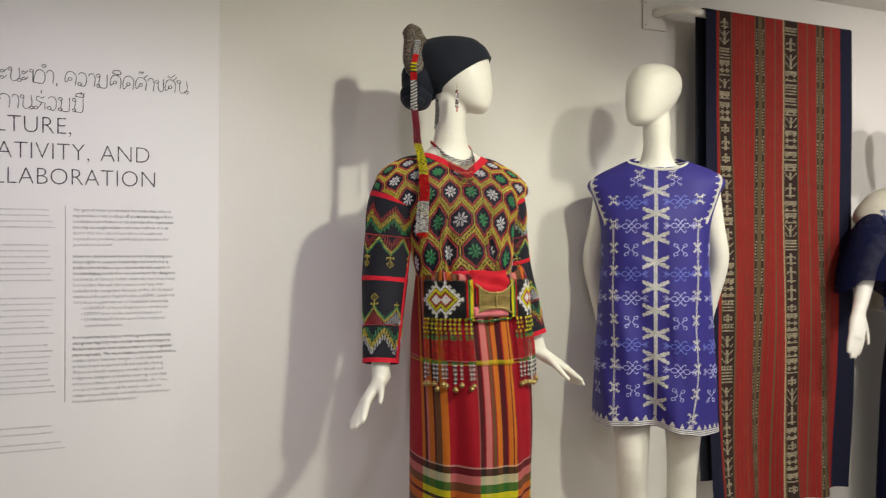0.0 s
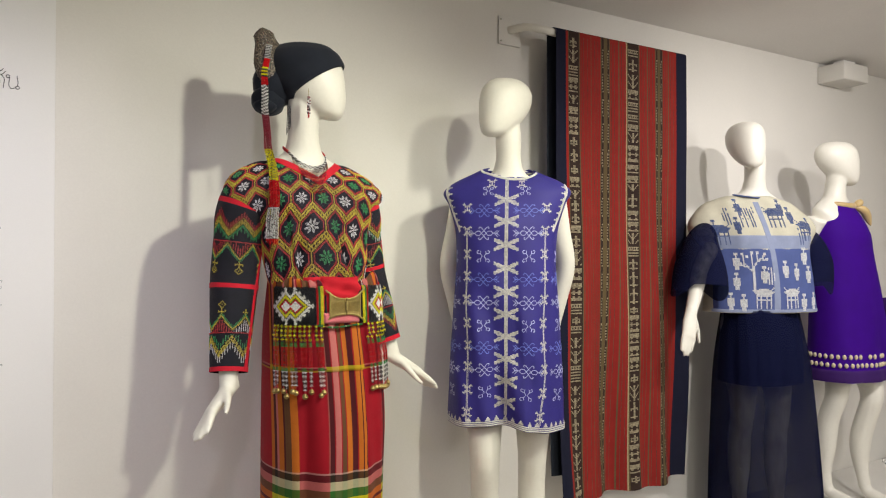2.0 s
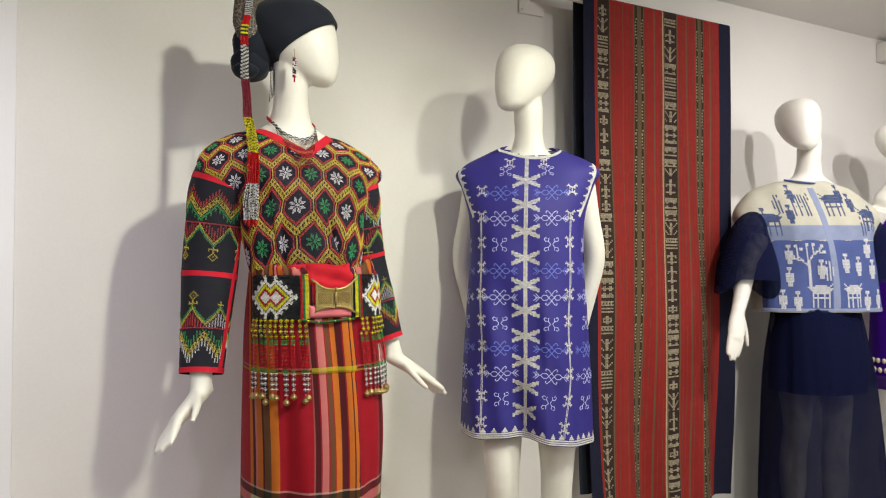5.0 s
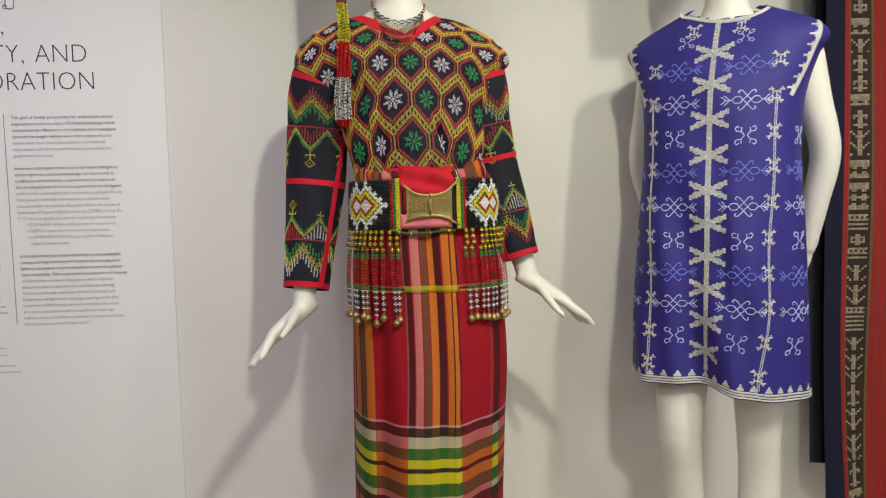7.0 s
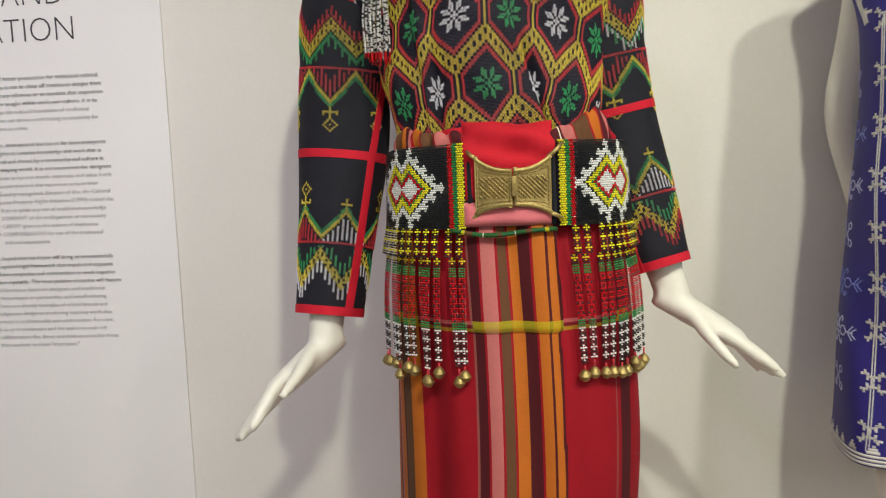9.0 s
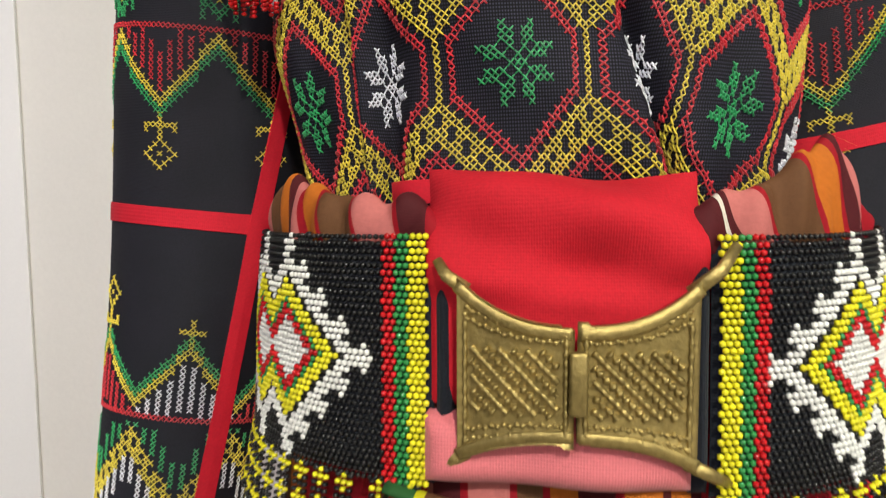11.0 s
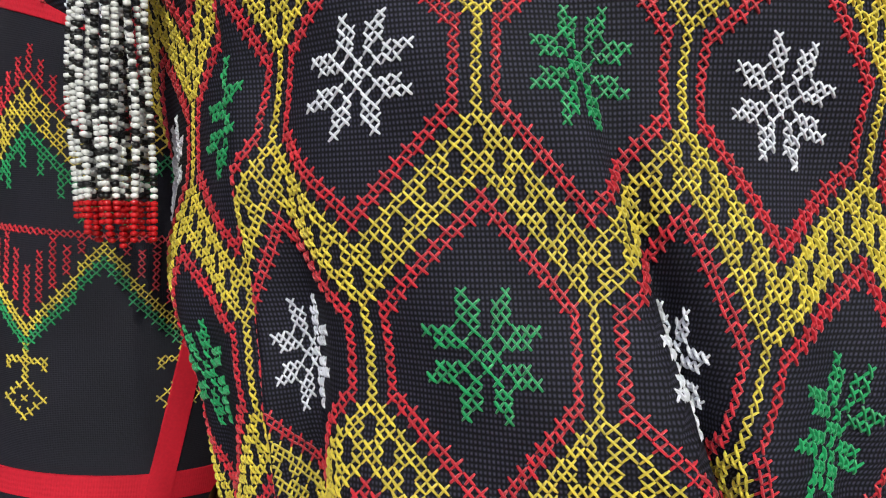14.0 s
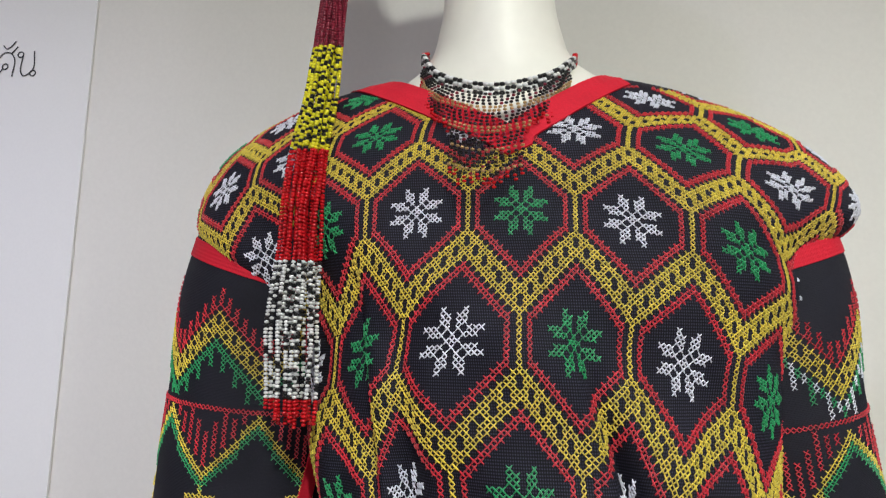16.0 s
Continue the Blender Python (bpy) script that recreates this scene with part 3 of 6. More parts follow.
M3 = (2.99, 2.05, DECK_Z)
mannequin(M3, -22, -6, [
    ((-0.130, 0.03, 1.440), (-0.315, -0.075, 1.21), (-0.428, -0.195, 1.01), (-0.478, -0.258, 0.83), (-0.24, -0.02, -0.9), -1),
    ((0.175, 0.01, 1.47), (0.20, 0.10, 1.22), (0.10, 0.15, 1.06), (0.0, 0.12, 0.95), (0.4, 0.6, 0), 1)],
    [leg(-0.08, 0.0), leg(0.09, -0.03)], "glossy off-white faceless mannequin facing along the wall", top=1.67, head_shift=(-0.05, 0))
M4 = (3.63, 2.04, DECK_Z)
mannequin(M4, 0, 70, [
    ((-0.160, 0.01, 1.45), (-0.185, 0.13, 1.20), (-0.08, 0.21, 1.02), (0.03, 0.23, 0.90), (0.4, 0.6, 0), 1),
    ((0.165, 0.01, 1.45), (0.25, 0.05, 1.19), (0.25, 0.08, 0.95), (0.24, 0.06, 0.79), (-0.4, 0.6, 0), 1)],
    [leg(-0.015, 0.05), leg(0.155, -0.05, -0.05)], "glossy off-white faceless mannequin with bare arms and legs", lean=((0.8, 0.075), (1.1, 0.07), (1.3, 0.03), (1.5, 0.0)), top=1.63)


# ---- embroidered blouse ----
SU = 0.0665 / 22      # width of a stitch


def blouse_shape(dx, dy, th, z):
    """Pleats gathered into the waistband and soft folds."""
    k = np.clip((1.63 - z) / 0.17, 0, 1) ** 1.3
    front = np.cos(th) > 0
    right = 0.055 - 0.185 * (z - 1.47)
    for x0, dep, wl, wr in ((-0.077, 0.024, 0.007, 0.010), (right, 0.034, 0.0055, 0.0115), (-0.122, 0.010, 0.010, 0.010), (0.102, 0.008, 0.010, 0.010)):
        w = np.where(dx < x0, wl, wr)
        dy = dy + np.where(front, dep * k * np.exp(-((dx - x0) / w) ** 2), 0)
    # a lip of cloth that leans over the deep pleat
    lip = np.exp(-((dx - right + 0.005) / 0.006) ** 2) * k
    dy = dy - np.where(front, 0.007 * lip, 0)
    over = np.where(front, 0.011 * lip, 0)
    # the edge of an overlap on the side towards the tassel
    edge = -0.094 + 0.05 * (1.58 - z)
    kk = np.clip((1.66 - z) / 0.06, 0, 1)
    dy = dy + np.where(front, 0.011 * kk / (1 + np.exp((dx - edge) / 0.0016)) * np.exp(-np.clip(edge - dx, 0, 1) / 0.035), 0)
    dy = dy - np.where(front, 0.004 * k * np.cos(dx * 50 + 0.4), 0)
    soft = 0.0035 * np.sin(dx * 31 + z * 23) + 0.003 * np.sin(dx * 17 - z * 41 + 1) + 0.0022 * np.sin(dx * 52 + z * 70)
    dy = dy + np.where(front, soft * np.clip((1.74 - z) / 0.06, 0, 1), 0)
    dy = dy + np.where(front, 0.020 * np.exp(-((dx + 0.152) / 0.030) ** 2) * math.exp(-((z - 1.63) / 0.075) ** 2), 0)
    over = over - np.where(front, 0.006 * kk * np.exp(-((dx - edge - 0.003) / 0.005) ** 2), 0)
    dx = dx + over
    # the armhole seam lies closer on the other side
    dx = np.where(dx > 0, dx * (1 - 0.11 * math.exp(-((z - 1.655) / 0.022) ** 2)), dx)
    return dx, dy


BODY = Loft([(1.40, 0.807, 1.972, 0.138, 0.112, 2.2), (1.46, 0.804, 1.972, 0.150, 0.112, 2.2), (1.52, 0.800, 1.974, 0.160, 0.110, 2.3), (1.595, 0.793, 1.978, 0.176, 0.108, 2.35), (1.63, 0.788, 1.980, 0.198, 0.108, 2.35),
             (1.66, 0.782, 1.982, 0.232, 0.106, 2.3), (1.685, 0.778, 1.984, 0.246, 0.104, 2.3), (1.715, 0.774, 1.986, 0.240, 0.098, 2.3), (1.745, 0.769, 1.988, 0.214, 0.087, 2.25), (1.768, 0.766, 1.989, 0.178, 0.075, 2.2), (1.785, 0.765, 1.990, 0.142, 0.064, 2.1), (1.800, 0.764, 1.992, 0.085, 0.046, 2.0)], 300, 150, shape=blouse_shape)
V_LOW = (0.783, 1.736)


def in_neck(x, y, z):
    """Inside the V-shaped neck opening."""
    if z > 1.787:
        return True
    if y > 1.99:
        return False
    s = 0.56 if x < V_LOW[0] else 0.74
    return z > V_LOW[1] + abs(x - V_LOW[0]) * s


ARM_L = Sleeve([(0.650, 1.990, 1.700, 0.046), (0.620, 1.990, 1.695, 0.058), (0.600, 1.992, 1.680, 0.068), (0.588, 1.995, 1.650, 0.070), (0.575, 2.000, 1.550, 0.068), (0.566, 2.005, 1.430, 0.069), (0.553, 1.985, 1.300, 0.060), (0.541, 1.960, 1.180, 0.051)], 120, 72, 0.018, 1)
ARM_R = Sleeve([(0.890, 1.990, 1.700, 0.046), (0.920, 1.990, 1.695, 0.058), (0.938, 1.992, 1.680, 0.066), (0.950, 1.995, 1.650, 0.068), (0.965, 2.000, 1.560, 0.062), (0.984, 2.010, 1.460, 0.060), (1.012, 1.995, 1.350, 0.054), (1.043, 1.975, 1.238, 0.043)], 120, 72, 0.018, 4)

STAR = {(0, 0), (0, 1), (0, -1), (1, 0), (-1, 0)}
for a, b in ((2, 5), (2, 4), (2, 3), (1, 4), (1, 3), (1, 2)):
    for sx in (1, -1):
        for sy in (1, -1):
            STAR |= {(a * sx, b * sy), (b * sx, a * sy)}


def hex_cell(i, j):
    """Colour of the stitch in column i, row j of the hexagon pattern; None for bare cloth."""
    W, H, side, tall = 22, 24, 9, 4
    r0 = math.floor(j / H + 0.5)
    for r in (r0, r0 - 1, r0 + 1):
        off = (r % 2) * W // 2
        c = math.floor((i - off) / W + 0.5)
        x, y = abs(i - off - c * W), abs(j - r * H)
        if (x, y) in STAR:
            return "g" if (c % 3 == 1 if r == 3 else c % 2 == 0) else "w"
        if x <= side and y <= tall + side - x:
            return "r" if (x == side and y <= tall) or y >= tall + side - x - 1 and y >= tall else None
        if x == W // 2 and y <= tall + 1:
            return "y"
        p = y - (tall + side + 2 - x)
        if 0 <= p <= 5 and y <= H:
            return None if p in (2, 3) and x % 2 else "y"
    return None


ROW_HEIGHTS = [(-1, 1.412), (0, 1.505), (1, 1.597), (2, 1.679), (3, 1.738), (4, 1.777), (5, 1.805)]
ROW_SHIFTS = [(-1, -0.006), (0, -0.005), (1, 0.0), (2, 0.0135), (3, 0.022), (4, 0.045), (5, 0.05)]


def on_blouse(i, j):
    """Where column i, row j of the pattern lies on the bodice: the rows close up over the shoulders and droop towards the sides."""
    r = np.asarray(j, dtype=float) / 24
    u = np.asarray(i, dtype=float) * SU
    low = np.clip(1 - r, 0, 1)
    u = u + curve_rows(ROW_SHIFTS, r)[:, 0] - 0.017 * np.clip(1.7 - r, 0, 1) * np.clip(-u / 0.05, 0, 1) + 0.012 * low * np.clip((u - 0.035) / 0.025, 0, 1)
    v = curve_rows(ROW_HEIGHTS, r)[:, 0] - np.minimum(np.where(u > 0, 1.2, 0.75) * u * u, 0.045)
    return u, v


def blouse():
    t = thing("blouse", (M1[0], M1[1], 1.40), "black cotton blouse with cross-stitched yellow hexagons and stars", "blouse")
    V, F, uv = BODY.mesh(keep=lambda x, y, z: not in_neck(x, y, z))
    part("bodice", (V, F), BLACK, t, "black cloth bodice gathered at the waist", uv=uv)
    J, I = [a.ravel() for a in np.meshgrid(np.arange(-27, 116), np.arange(-105, 106), indexing="ij")]
    corner = [BODY.spots(*on_blouse(I + a, J + b)) for a, b in ((-0.5, -0.5), (0.5, -0.5), (0.5, 0.5), (-0.5, 0.5))]
    corner = np.stack(corner, axis=1)
    mid = corner.mean(axis=1)
    nrm = np.cross(corner[:, 2] - corner[:, 0], corner[:, 3] - corner[:, 1])
    size = np.linalg.norm(nrm, axis=1)
    nrm /= size[:, None] + 1e-12
    good = (mid[:, 2] > 1.406) & (mid[:, 2] < 1.786) & (size > 4e-6)
    picks = {"r": [], "g": [], "w": [], "y": []}
    for n in np.flatnonzero(good):
        col = hex_cell(int(I[n]), int(J[n]))
        if col and not in_neck(mid[n, 0], mid[n, 1], mid[n, 2] + 0.012):
            picks[col].append(n)
    names = {"r": ("red_stitching", R_THREAD), "g": ("green_star_stitching", G_THREAD), "w": ("white_star_stitching", W_THREAD), "y": ("yellow_lattice_stitching", Y_THREAD)}
    for col, (nm, mat) in names.items():
        part(nm, lattice_stitches(corner[picks[col]], nrm[picks[col]], 0.00088 if col == "y" else 0.00096, 0.0007, np.random.default_rng(ord(col))), mat, t, smooth=False, kind="stuff")
    # neck band
    pts = []
    for x in np.linspace(0.664, V_LOW[0], 26):
        pts.append((x, V_LOW[1] + abs(x - V_LOW[0]) * 0.56))
    for x in np.linspace(V_LOW[0], 0.856, 20)[1:]:
        pts.append((x, V_LOW[1] + abs(x - V_LOW[0]) * 0.74))
    V = []
    pts = np.array(pts)
    for k, (x, z) in enumerate(pts):
        d = pts[min(k + 1, len(pts) - 1)] - pts[max(k - 1, 0)]
        nn = np.array((-d[1], d[0])) / np.hypot(*d)
        mit = 1.25 if abs(x - V_LOW[0]) < 0.004 else 1.0
        for off, up in ((0.004, 0.0), (0.0035, 0.0018), (-0.006, 0.0022), (-0.0160 * mit, 0.0018), (-0.0165 * mit, 0.0)):
            xx, zz = x + nn[0] * off, min(z + nn[1] * off, 1.799)
            row = BODY.at(np.linspace(-0.3, 0.3, 400), zz)
            row = row[row[:, 1] < 1.995]
            y = np.interp(xx, row[:, 0], row[:, 1])
            V.append((xx, y - up - 0.001, zz))
    part("neck_band", (np.array(V), grid_faces(len(pts), 5, closed=False, flip=True)), RED_TAPE, t, "red tape neck band", smooth=False)
    for arm, side in ((ARM_L, -1), (ARM_R, 1)):
        V, F, uv = arm.mesh()
        sl = part("sleeve", (V, F), NAVY_SLEEVE, t, "long black sleeve with red bands and zigzag embroidery", uv=uv)
        sleeve_work(arm, sl, side)


def band(arm, v0, v1, lift=0.0010, u0=-9, u1=9):
    """A tape sewn round a sleeve."""
    V, n = [], 73
    for v, k in ((v0, 0), (v0 + 0.0003, 1), ((v0 + v1) / 2, 1), (v1 - 0.0003, 1), (v1, 0)):
        r = arm.U[int(np.interp(v, arm.v, np.arange(len(arm.v))))][-1]
        u = np.linspace(max(-r, u0), min(r, u1), n)
        FR = frames_on(arm, np.c_[u, np.full(n, v)])
        V.append(FR[:, 0] + FR[:, 3] * lift * k)
    V = np.concatenate(V)
    uv = np.c_[np.tile(np.linspace(-0.2, 0.2, n), 5), np.repeat(np.linspace(0, v1 - v0, 5), n)]
    return V, grid_faces(5, n, closed=False, flip=True), uv


FIGURE = ["...x...", "..x.x..", ".x...x.", "x..x..x", ".x...x.", "..x.x..", "...x...", "...x...", "x..x..x", "xxxxxxx", "...x...", "...x..."]
CROSS = ["..x..", "..x..", "xxxxx", "..x..", "..x.."]


def sleeve_work(arm, sl, side):
    """Bands and zigzag embroidery down one sleeve, in metres from the shoulder seam."""
    Lv = arm.v[-1]
    mid = Lv - 0.245
    TOP = float(np.interp(-1.662, -arm.P[:, :, 2].mean(axis=1), arm.v))
    K = TOP - 0.098
    for name, v0, v1 in (("upper_band", TOP + 0.0, TOP + 0.015), ("elbow_band", mid - 0.0075, mid + 0.0075), ("cuff", Lv - 0.013, Lv + 0.0)):
        V, F, uv = band(arm, v0, v1)
        part(name, (V, F), RED_TAPE, sl, "red cotton tape", uv=uv, smooth=False)
    # upright red tape along the inner seam below the elbow band
    V = []
    n = 60
    uu = -side * 0.036
    for du, k in ((-0.0065, 0), (-0.0062, 1), (0, 1), (0.0062, 1), (0.0065, 0)):
        for v in np.linspace(mid - 0.13, Lv, n):
            slant = uu * np.interp(v, (mid - 0.13, mid - 0.04, mid, Lv), (2.35, 1.85, 1.66, 1.05))
            FR = frames_on(arm, [(slant + du, v)])[0]
            V.append(FR[0] + FR[3] * 0.0016 * k)
    part("seam_tape", (np.array(V), grid_faces(5, n, closed=False, flip=True)), RED_TAPE, sl, "red cotton tape", smooth=False)
    cells = {c: [] for c in "rgwy"}
    su = sv = 0.0034
    umax = 0.105

    def put(c, i, v):
        cells[c].append((i * su, round(v / sv) * sv))
    n = int(umax / su)
    tri = lambda i, per: abs((i % per) - per / 2) * 2 / per     # 1 at 0, 0 at half
    for i in range(-n, n + 1):
        # first zigzag, pointed up, with green drops
        p = 1 - tri(i + 13, 22)
        z0 = K + 0.146 + 0.036 * (1 - p)
        for k in range(5):
            if not (k in (1, 2, 3) and i % 2 == 0 and k != 2 + (i // 2) % 2):
                put("y", i, z0 + k * sv)
        put("r", i, z0 - 2 * sv)
        if i % 2 == 0:
            for k in range(3, 6):
                put("r", i, z0 - k * sv)
        for k in range(6, 8 + 3 * (i % 3 == 0)):
            if z0 + k * sv < K + 0.209:
                put("g" if side < 0 or i % 2 else "w", i, z0 + k * sv)
        put("r", i, K + 0.212)
        # second zigzag, pointed down, with green beneath
        z1 = K + 0.216 + 0.042 * p
        for k in range(2):
            put("y", i, z1 + k * sv)
        for k in (2, 3):
            put("g", i, z1 + k * sv)
        if i % 2 == 0:
            for k in range(2, 9):
                if z1 - k * sv > K + 0.215:
                    put("r", i, z1 - k * sv)
        # third zigzag, under the elbow band
        p = 1 - tri(i + 13, 20)
        z2 = mid + 0.092 + 0.036 * p
        for k in range(2):
            put("y", i, z2 + k * sv)
        for k in (1, 2):
            put("g", i, z2 - k * sv)
        if i % 2 == 0:
            for k in range(3, 12):
                if z2 + k * sv < mid + 0.136:
                    put("r" if (i + 3) // 20 % 2 else "w", i, z2 + k * sv)
        put("r", i, mid + 0.139)
        # fourth zigzag above the cuff
        z3 = mid + 0.147 + 0.046 * (1 - p)
        for k in range(5):
            if not (k in (1, 2, 3) and i % 2 == 0 and k != 2 + (i // 2) % 2):
                put("y", i, z3 + k * sv)
        if i % 2 == 0:
            for k in range(5, 10):
                if z3 + k * sv < Lv - 0.016:
                    put("w" if side < 0 else "r", i, z3 + k * sv)
            for k in range(2, 7):
                if z3 - k * sv > mid + 0.144:
                    put("g", i, z3 - k * sv)
    for i0 in (-24, -2, 20):
        for r, line in enumerate(FIGURE):
            for c, ch in enumerate(line):
                if ch == "x":
                    put("y", i0 + c - 3, K + 0.216 + 0.042 + 3 * sv + (len(FIGURE) - 1 - r) * sv)
    for i0, fig in ((-13, FIGURE), (7, CROSS), (27, FIGURE)):
        for r, line in enumerate(fig):
            for c, ch in enumerate(line):
                if ch == "x":
                    put("y", i0 + c - len(line) // 2, mid + 0.092 - (len(fig) - r) * sv)
    names = {"r": ("red_stitching", R_THREAD), "g": ("green_stitching", G_THREAD), "w": ("white_stitching", W_THREAD), "y": ("yellow_stitching", Y_THREAD)}
    for c, (nm, mat) in names.items():
        if cells[c]:
            pts = sorted(set((round(a, 5), round(b, 5)) for a, b in cells[c] if abs(a) < umax and 0.004 < b < Lv - 0.003))
            part(nm, stitches(arm, pts, su, sv, 0.0008, 0.0006), mat, sl, smooth=False, kind="stuff")


blouse()

# ---- wrapped skirt ----
RED, PNK, BRN, ORG, MUS, MRN, WHT = (0.29, 0.005, 0.014), (0.47, 0.14, 0.135), (0.115, 0.050, 0.022), (0.46, 0.125, 0.014), (0.62, 0.28, 0.015), (0.07, 0.008, 0.012), (0.6, 0.55, 0.5)
PALE = (0.26, 0.075, 0.065)
GRN, LIM = (0.02, 0.09, 0.025), (0.45, 0.42, 0.01)
warp_stops = [(-0.40, RED), (-0.255, ORG), (-0.240, MRN), (-0.225, PNK), (-0.218, ORG), (-0.196, MRN), (-0.188, BRN), (-0.166, ORG), (-0.145, RED), (-0.057, PALE), (-0.0562, RED), (-0.0535, MRN), (-0.042, RED), (-0.0385, PNK), (-0.0245, RED), (-0.0215, BRN), (-0.008, RED),
              (-0.004, ORG), (0.0105, RED), (0.012, MRN), (0.026, RED), (0.029, ORG), (0.041, MRN), (0.044, ORG), (0.056, MRN), (0.060, RED), (0.15, PALE), (0.1508, RED), (0.16, MRN), (0.19, RED)]
KK = (0.012, 0.016, 0.010)
weft_stops = [(0.30, (*RED, 0)), (0.725, (*MRN, 0.85)), (0.746, (*PNK, 0.75)), (0.763, (*BRN, 0.9)), (0.788, (*ORG, 0.8)), (0.812, (*MRN, 0.9)), (0.821, (*ORG, 0.8)), (0.843, (*BRN, 0.9)), (0.865, (*PNK, 0.75)), (0.886, (*MRN, 0.85)), (0.909, (*WHT, 0.3)), (0.9105, (*RED, 0)), (1.184, (*LIM, 0.4)), (1.188, (*MRN, 0.6)), (1.191, (*PNK, 0.6)), (1.199, (*MUS, 0.5)), (1.2, (*RED, 0))]
cross_stops = [(0.30, RED), (0.725, KK), (0.746, (0.42, 0.44, 0.28)), (0.763, (0.02, 0.12, 0.02)), (0.788, (0.55, 0.52, 0.012)), (0.812, KK), (0.821, (0.50, 0.50, 0.012)), (0.843, (0.02, 0.12, 0.02)), (0.865, (0.42, 0.44, 0.28)), (0.886, KK), (0.909, WHT), (0.9105, RED), (1.184, LIM)]
OFF, ON = (0, 0, 0), (1, 1, 1)
columns = [(-0.40, OFF), (-0.255, ON), (-0.145, OFF), (-0.0535, ON), (0.060, OFF), (0.16, ON), (0.19, OFF)]
PLAID = striped("plaid_cotton", warp_stops, weft_stops, -0.40, 0.40, 0.30, 1.50, cross=cross_stops, columns=columns)


def skirt_shape(dx, dy, th, z):
    low = np.clip((1.40 - z) / 0.6, 0, 1)
    front = np.cos(th) > 0
    dy = dy - np.where(front, 0.007 * np.exp(-((dx - 0.035) / 0.030) ** 2) * (dx < 0.056), 0)
    dy = dy + np.where(front, 0.006 * low * np.sin(dx * 60 + 1) + 0.0035 * np.sin(dx * 95 + z * 6) + 0.006 * np.exp(-((dx + 0.105) / 0.012) ** 2), 0)
    return dx, dy


SKIRT = Loft([(0.36, 0.812, 1.965, 0.168, 0.180, 2.0), (0.70, 0.814, 1.960, 0.174, 0.215, 1.95), (0.88, 0.818, 1.960, 0.177, 0.214, 2.0), (1.00, 0.822, 1.963, 0.179, 0.204, 2.1), (1.15, 0.821, 1.968, 0.173, 0.188, 2.35), (1.30, 0.816, 1.972, 0.162, 0.166, 2.7), (1.435, 0.812, 1.972, 0.150, 0.138, 2.4)], 260, 110, shape=skirt_shape)


def patch(surf, u0, u1, v0, v1, lift, nu=40, nv=30, sag=None, edge=0.006):
    """A layer of cloth lying on a surface: lifted, with its edges turned down to it."""
    V, uv = [], []
    us, vs = np.linspace(u0, u1, nu), np.linspace(v0, v1, nv)
    for v in vs:
        FR = frames_on(surf, np.c_[us, np.full(nu, v)])
        e = np.minimum.reduce([us - u0, u1 - us, np.full(nu, min(v - v0, v1 - v))])
        h = lift * np.clip(e / edge, 0, 1) ** 0.5
        if sag:
            h = h + np.array([sag(a, v) for a in us])
        V.append(FR[:, 0] + FR[:, 3] * h[:, None])
        uv += [(a, v) for a in us]
    return np.concatenate(V), grid_faces(nv, nu, closed=False), np.array(uv)


def skirt():
    t = thing("wrap_skirt", (0.81, 1.975, 0.36), "red wrapped tube skirt with orange, pink and green plaid stripes", "skirt")
    V, F, uv = SKIRT.mesh()
    part("skirt_cloth", (V, F), PLAID, t, "", uv=uv)
    V, F, uv = patch(SKIRT, -0.075, 0.066, 1.184, 1.345, 0.006)
    part("front_flap", (V, F), PLAID, t, "folded-over front flap", uv=uv)


skirt()


# ---- beaded belt with fringes ----
BELT = Loft([(1.28, 0.815, 1.970, 0.173, 0.176, 2.8), (1.36, 0.815, 1.971, 0.168, 0.174, 2.8), (1.43, 0.814, 1.972, 0.163, 0.166, 2.7), (1.455, 0.813, 1.972, 0.156, 0.150, 2.6), (1.475, 0.812, 1.972, 0.148, 0.128, 2.4)], 240, 60)


def bead_part(name, groups, parent, label="", squash=(1, 1, 0.8), kind=""):
    """One mesh of beads in several colours: groups of colour key, centres, radius."""
    keys = [k for k in groups if len(groups[k][0])]
    geos = [balls(groups[k][0], groups[k][1], squash) for k in keys]
    V, F = join(*geos)
    ob = part(name, (V, F), [BEAD[k] for k in keys], parent, label, kind=kind)
    ob.data.polygons.foreach_set("material_index", np.concatenate([np.full(len(g[1]), i) for i, g in enumerate(geos)]).astype(np.int32))
    return ob


def belt_bead(a, b, mid):
    """Colour of the bead a columns from the inner edge and b rows from the middle: two joined diamonds in rings, with knobs along the outer one."""
    if a < 3:
        return "y"
    if a < 5:
        return "g"
    if a < 7:
        return "r"
    x = abs(a - mid)
    d = abs(x - 5) + abs(b) if x < 5 else x - 5 + abs(b)
    for limit, col in ((5.5, "w"), (8, "r"), (9, "g"), (11.6, "y"), (12.4, "k"), (15.4, "w")):
        if d < limit:
            return col
    return "w" if d < 18.4 and ((x - abs(b) + 61) // 4) % 2 == 0 and x > 3 else "k"


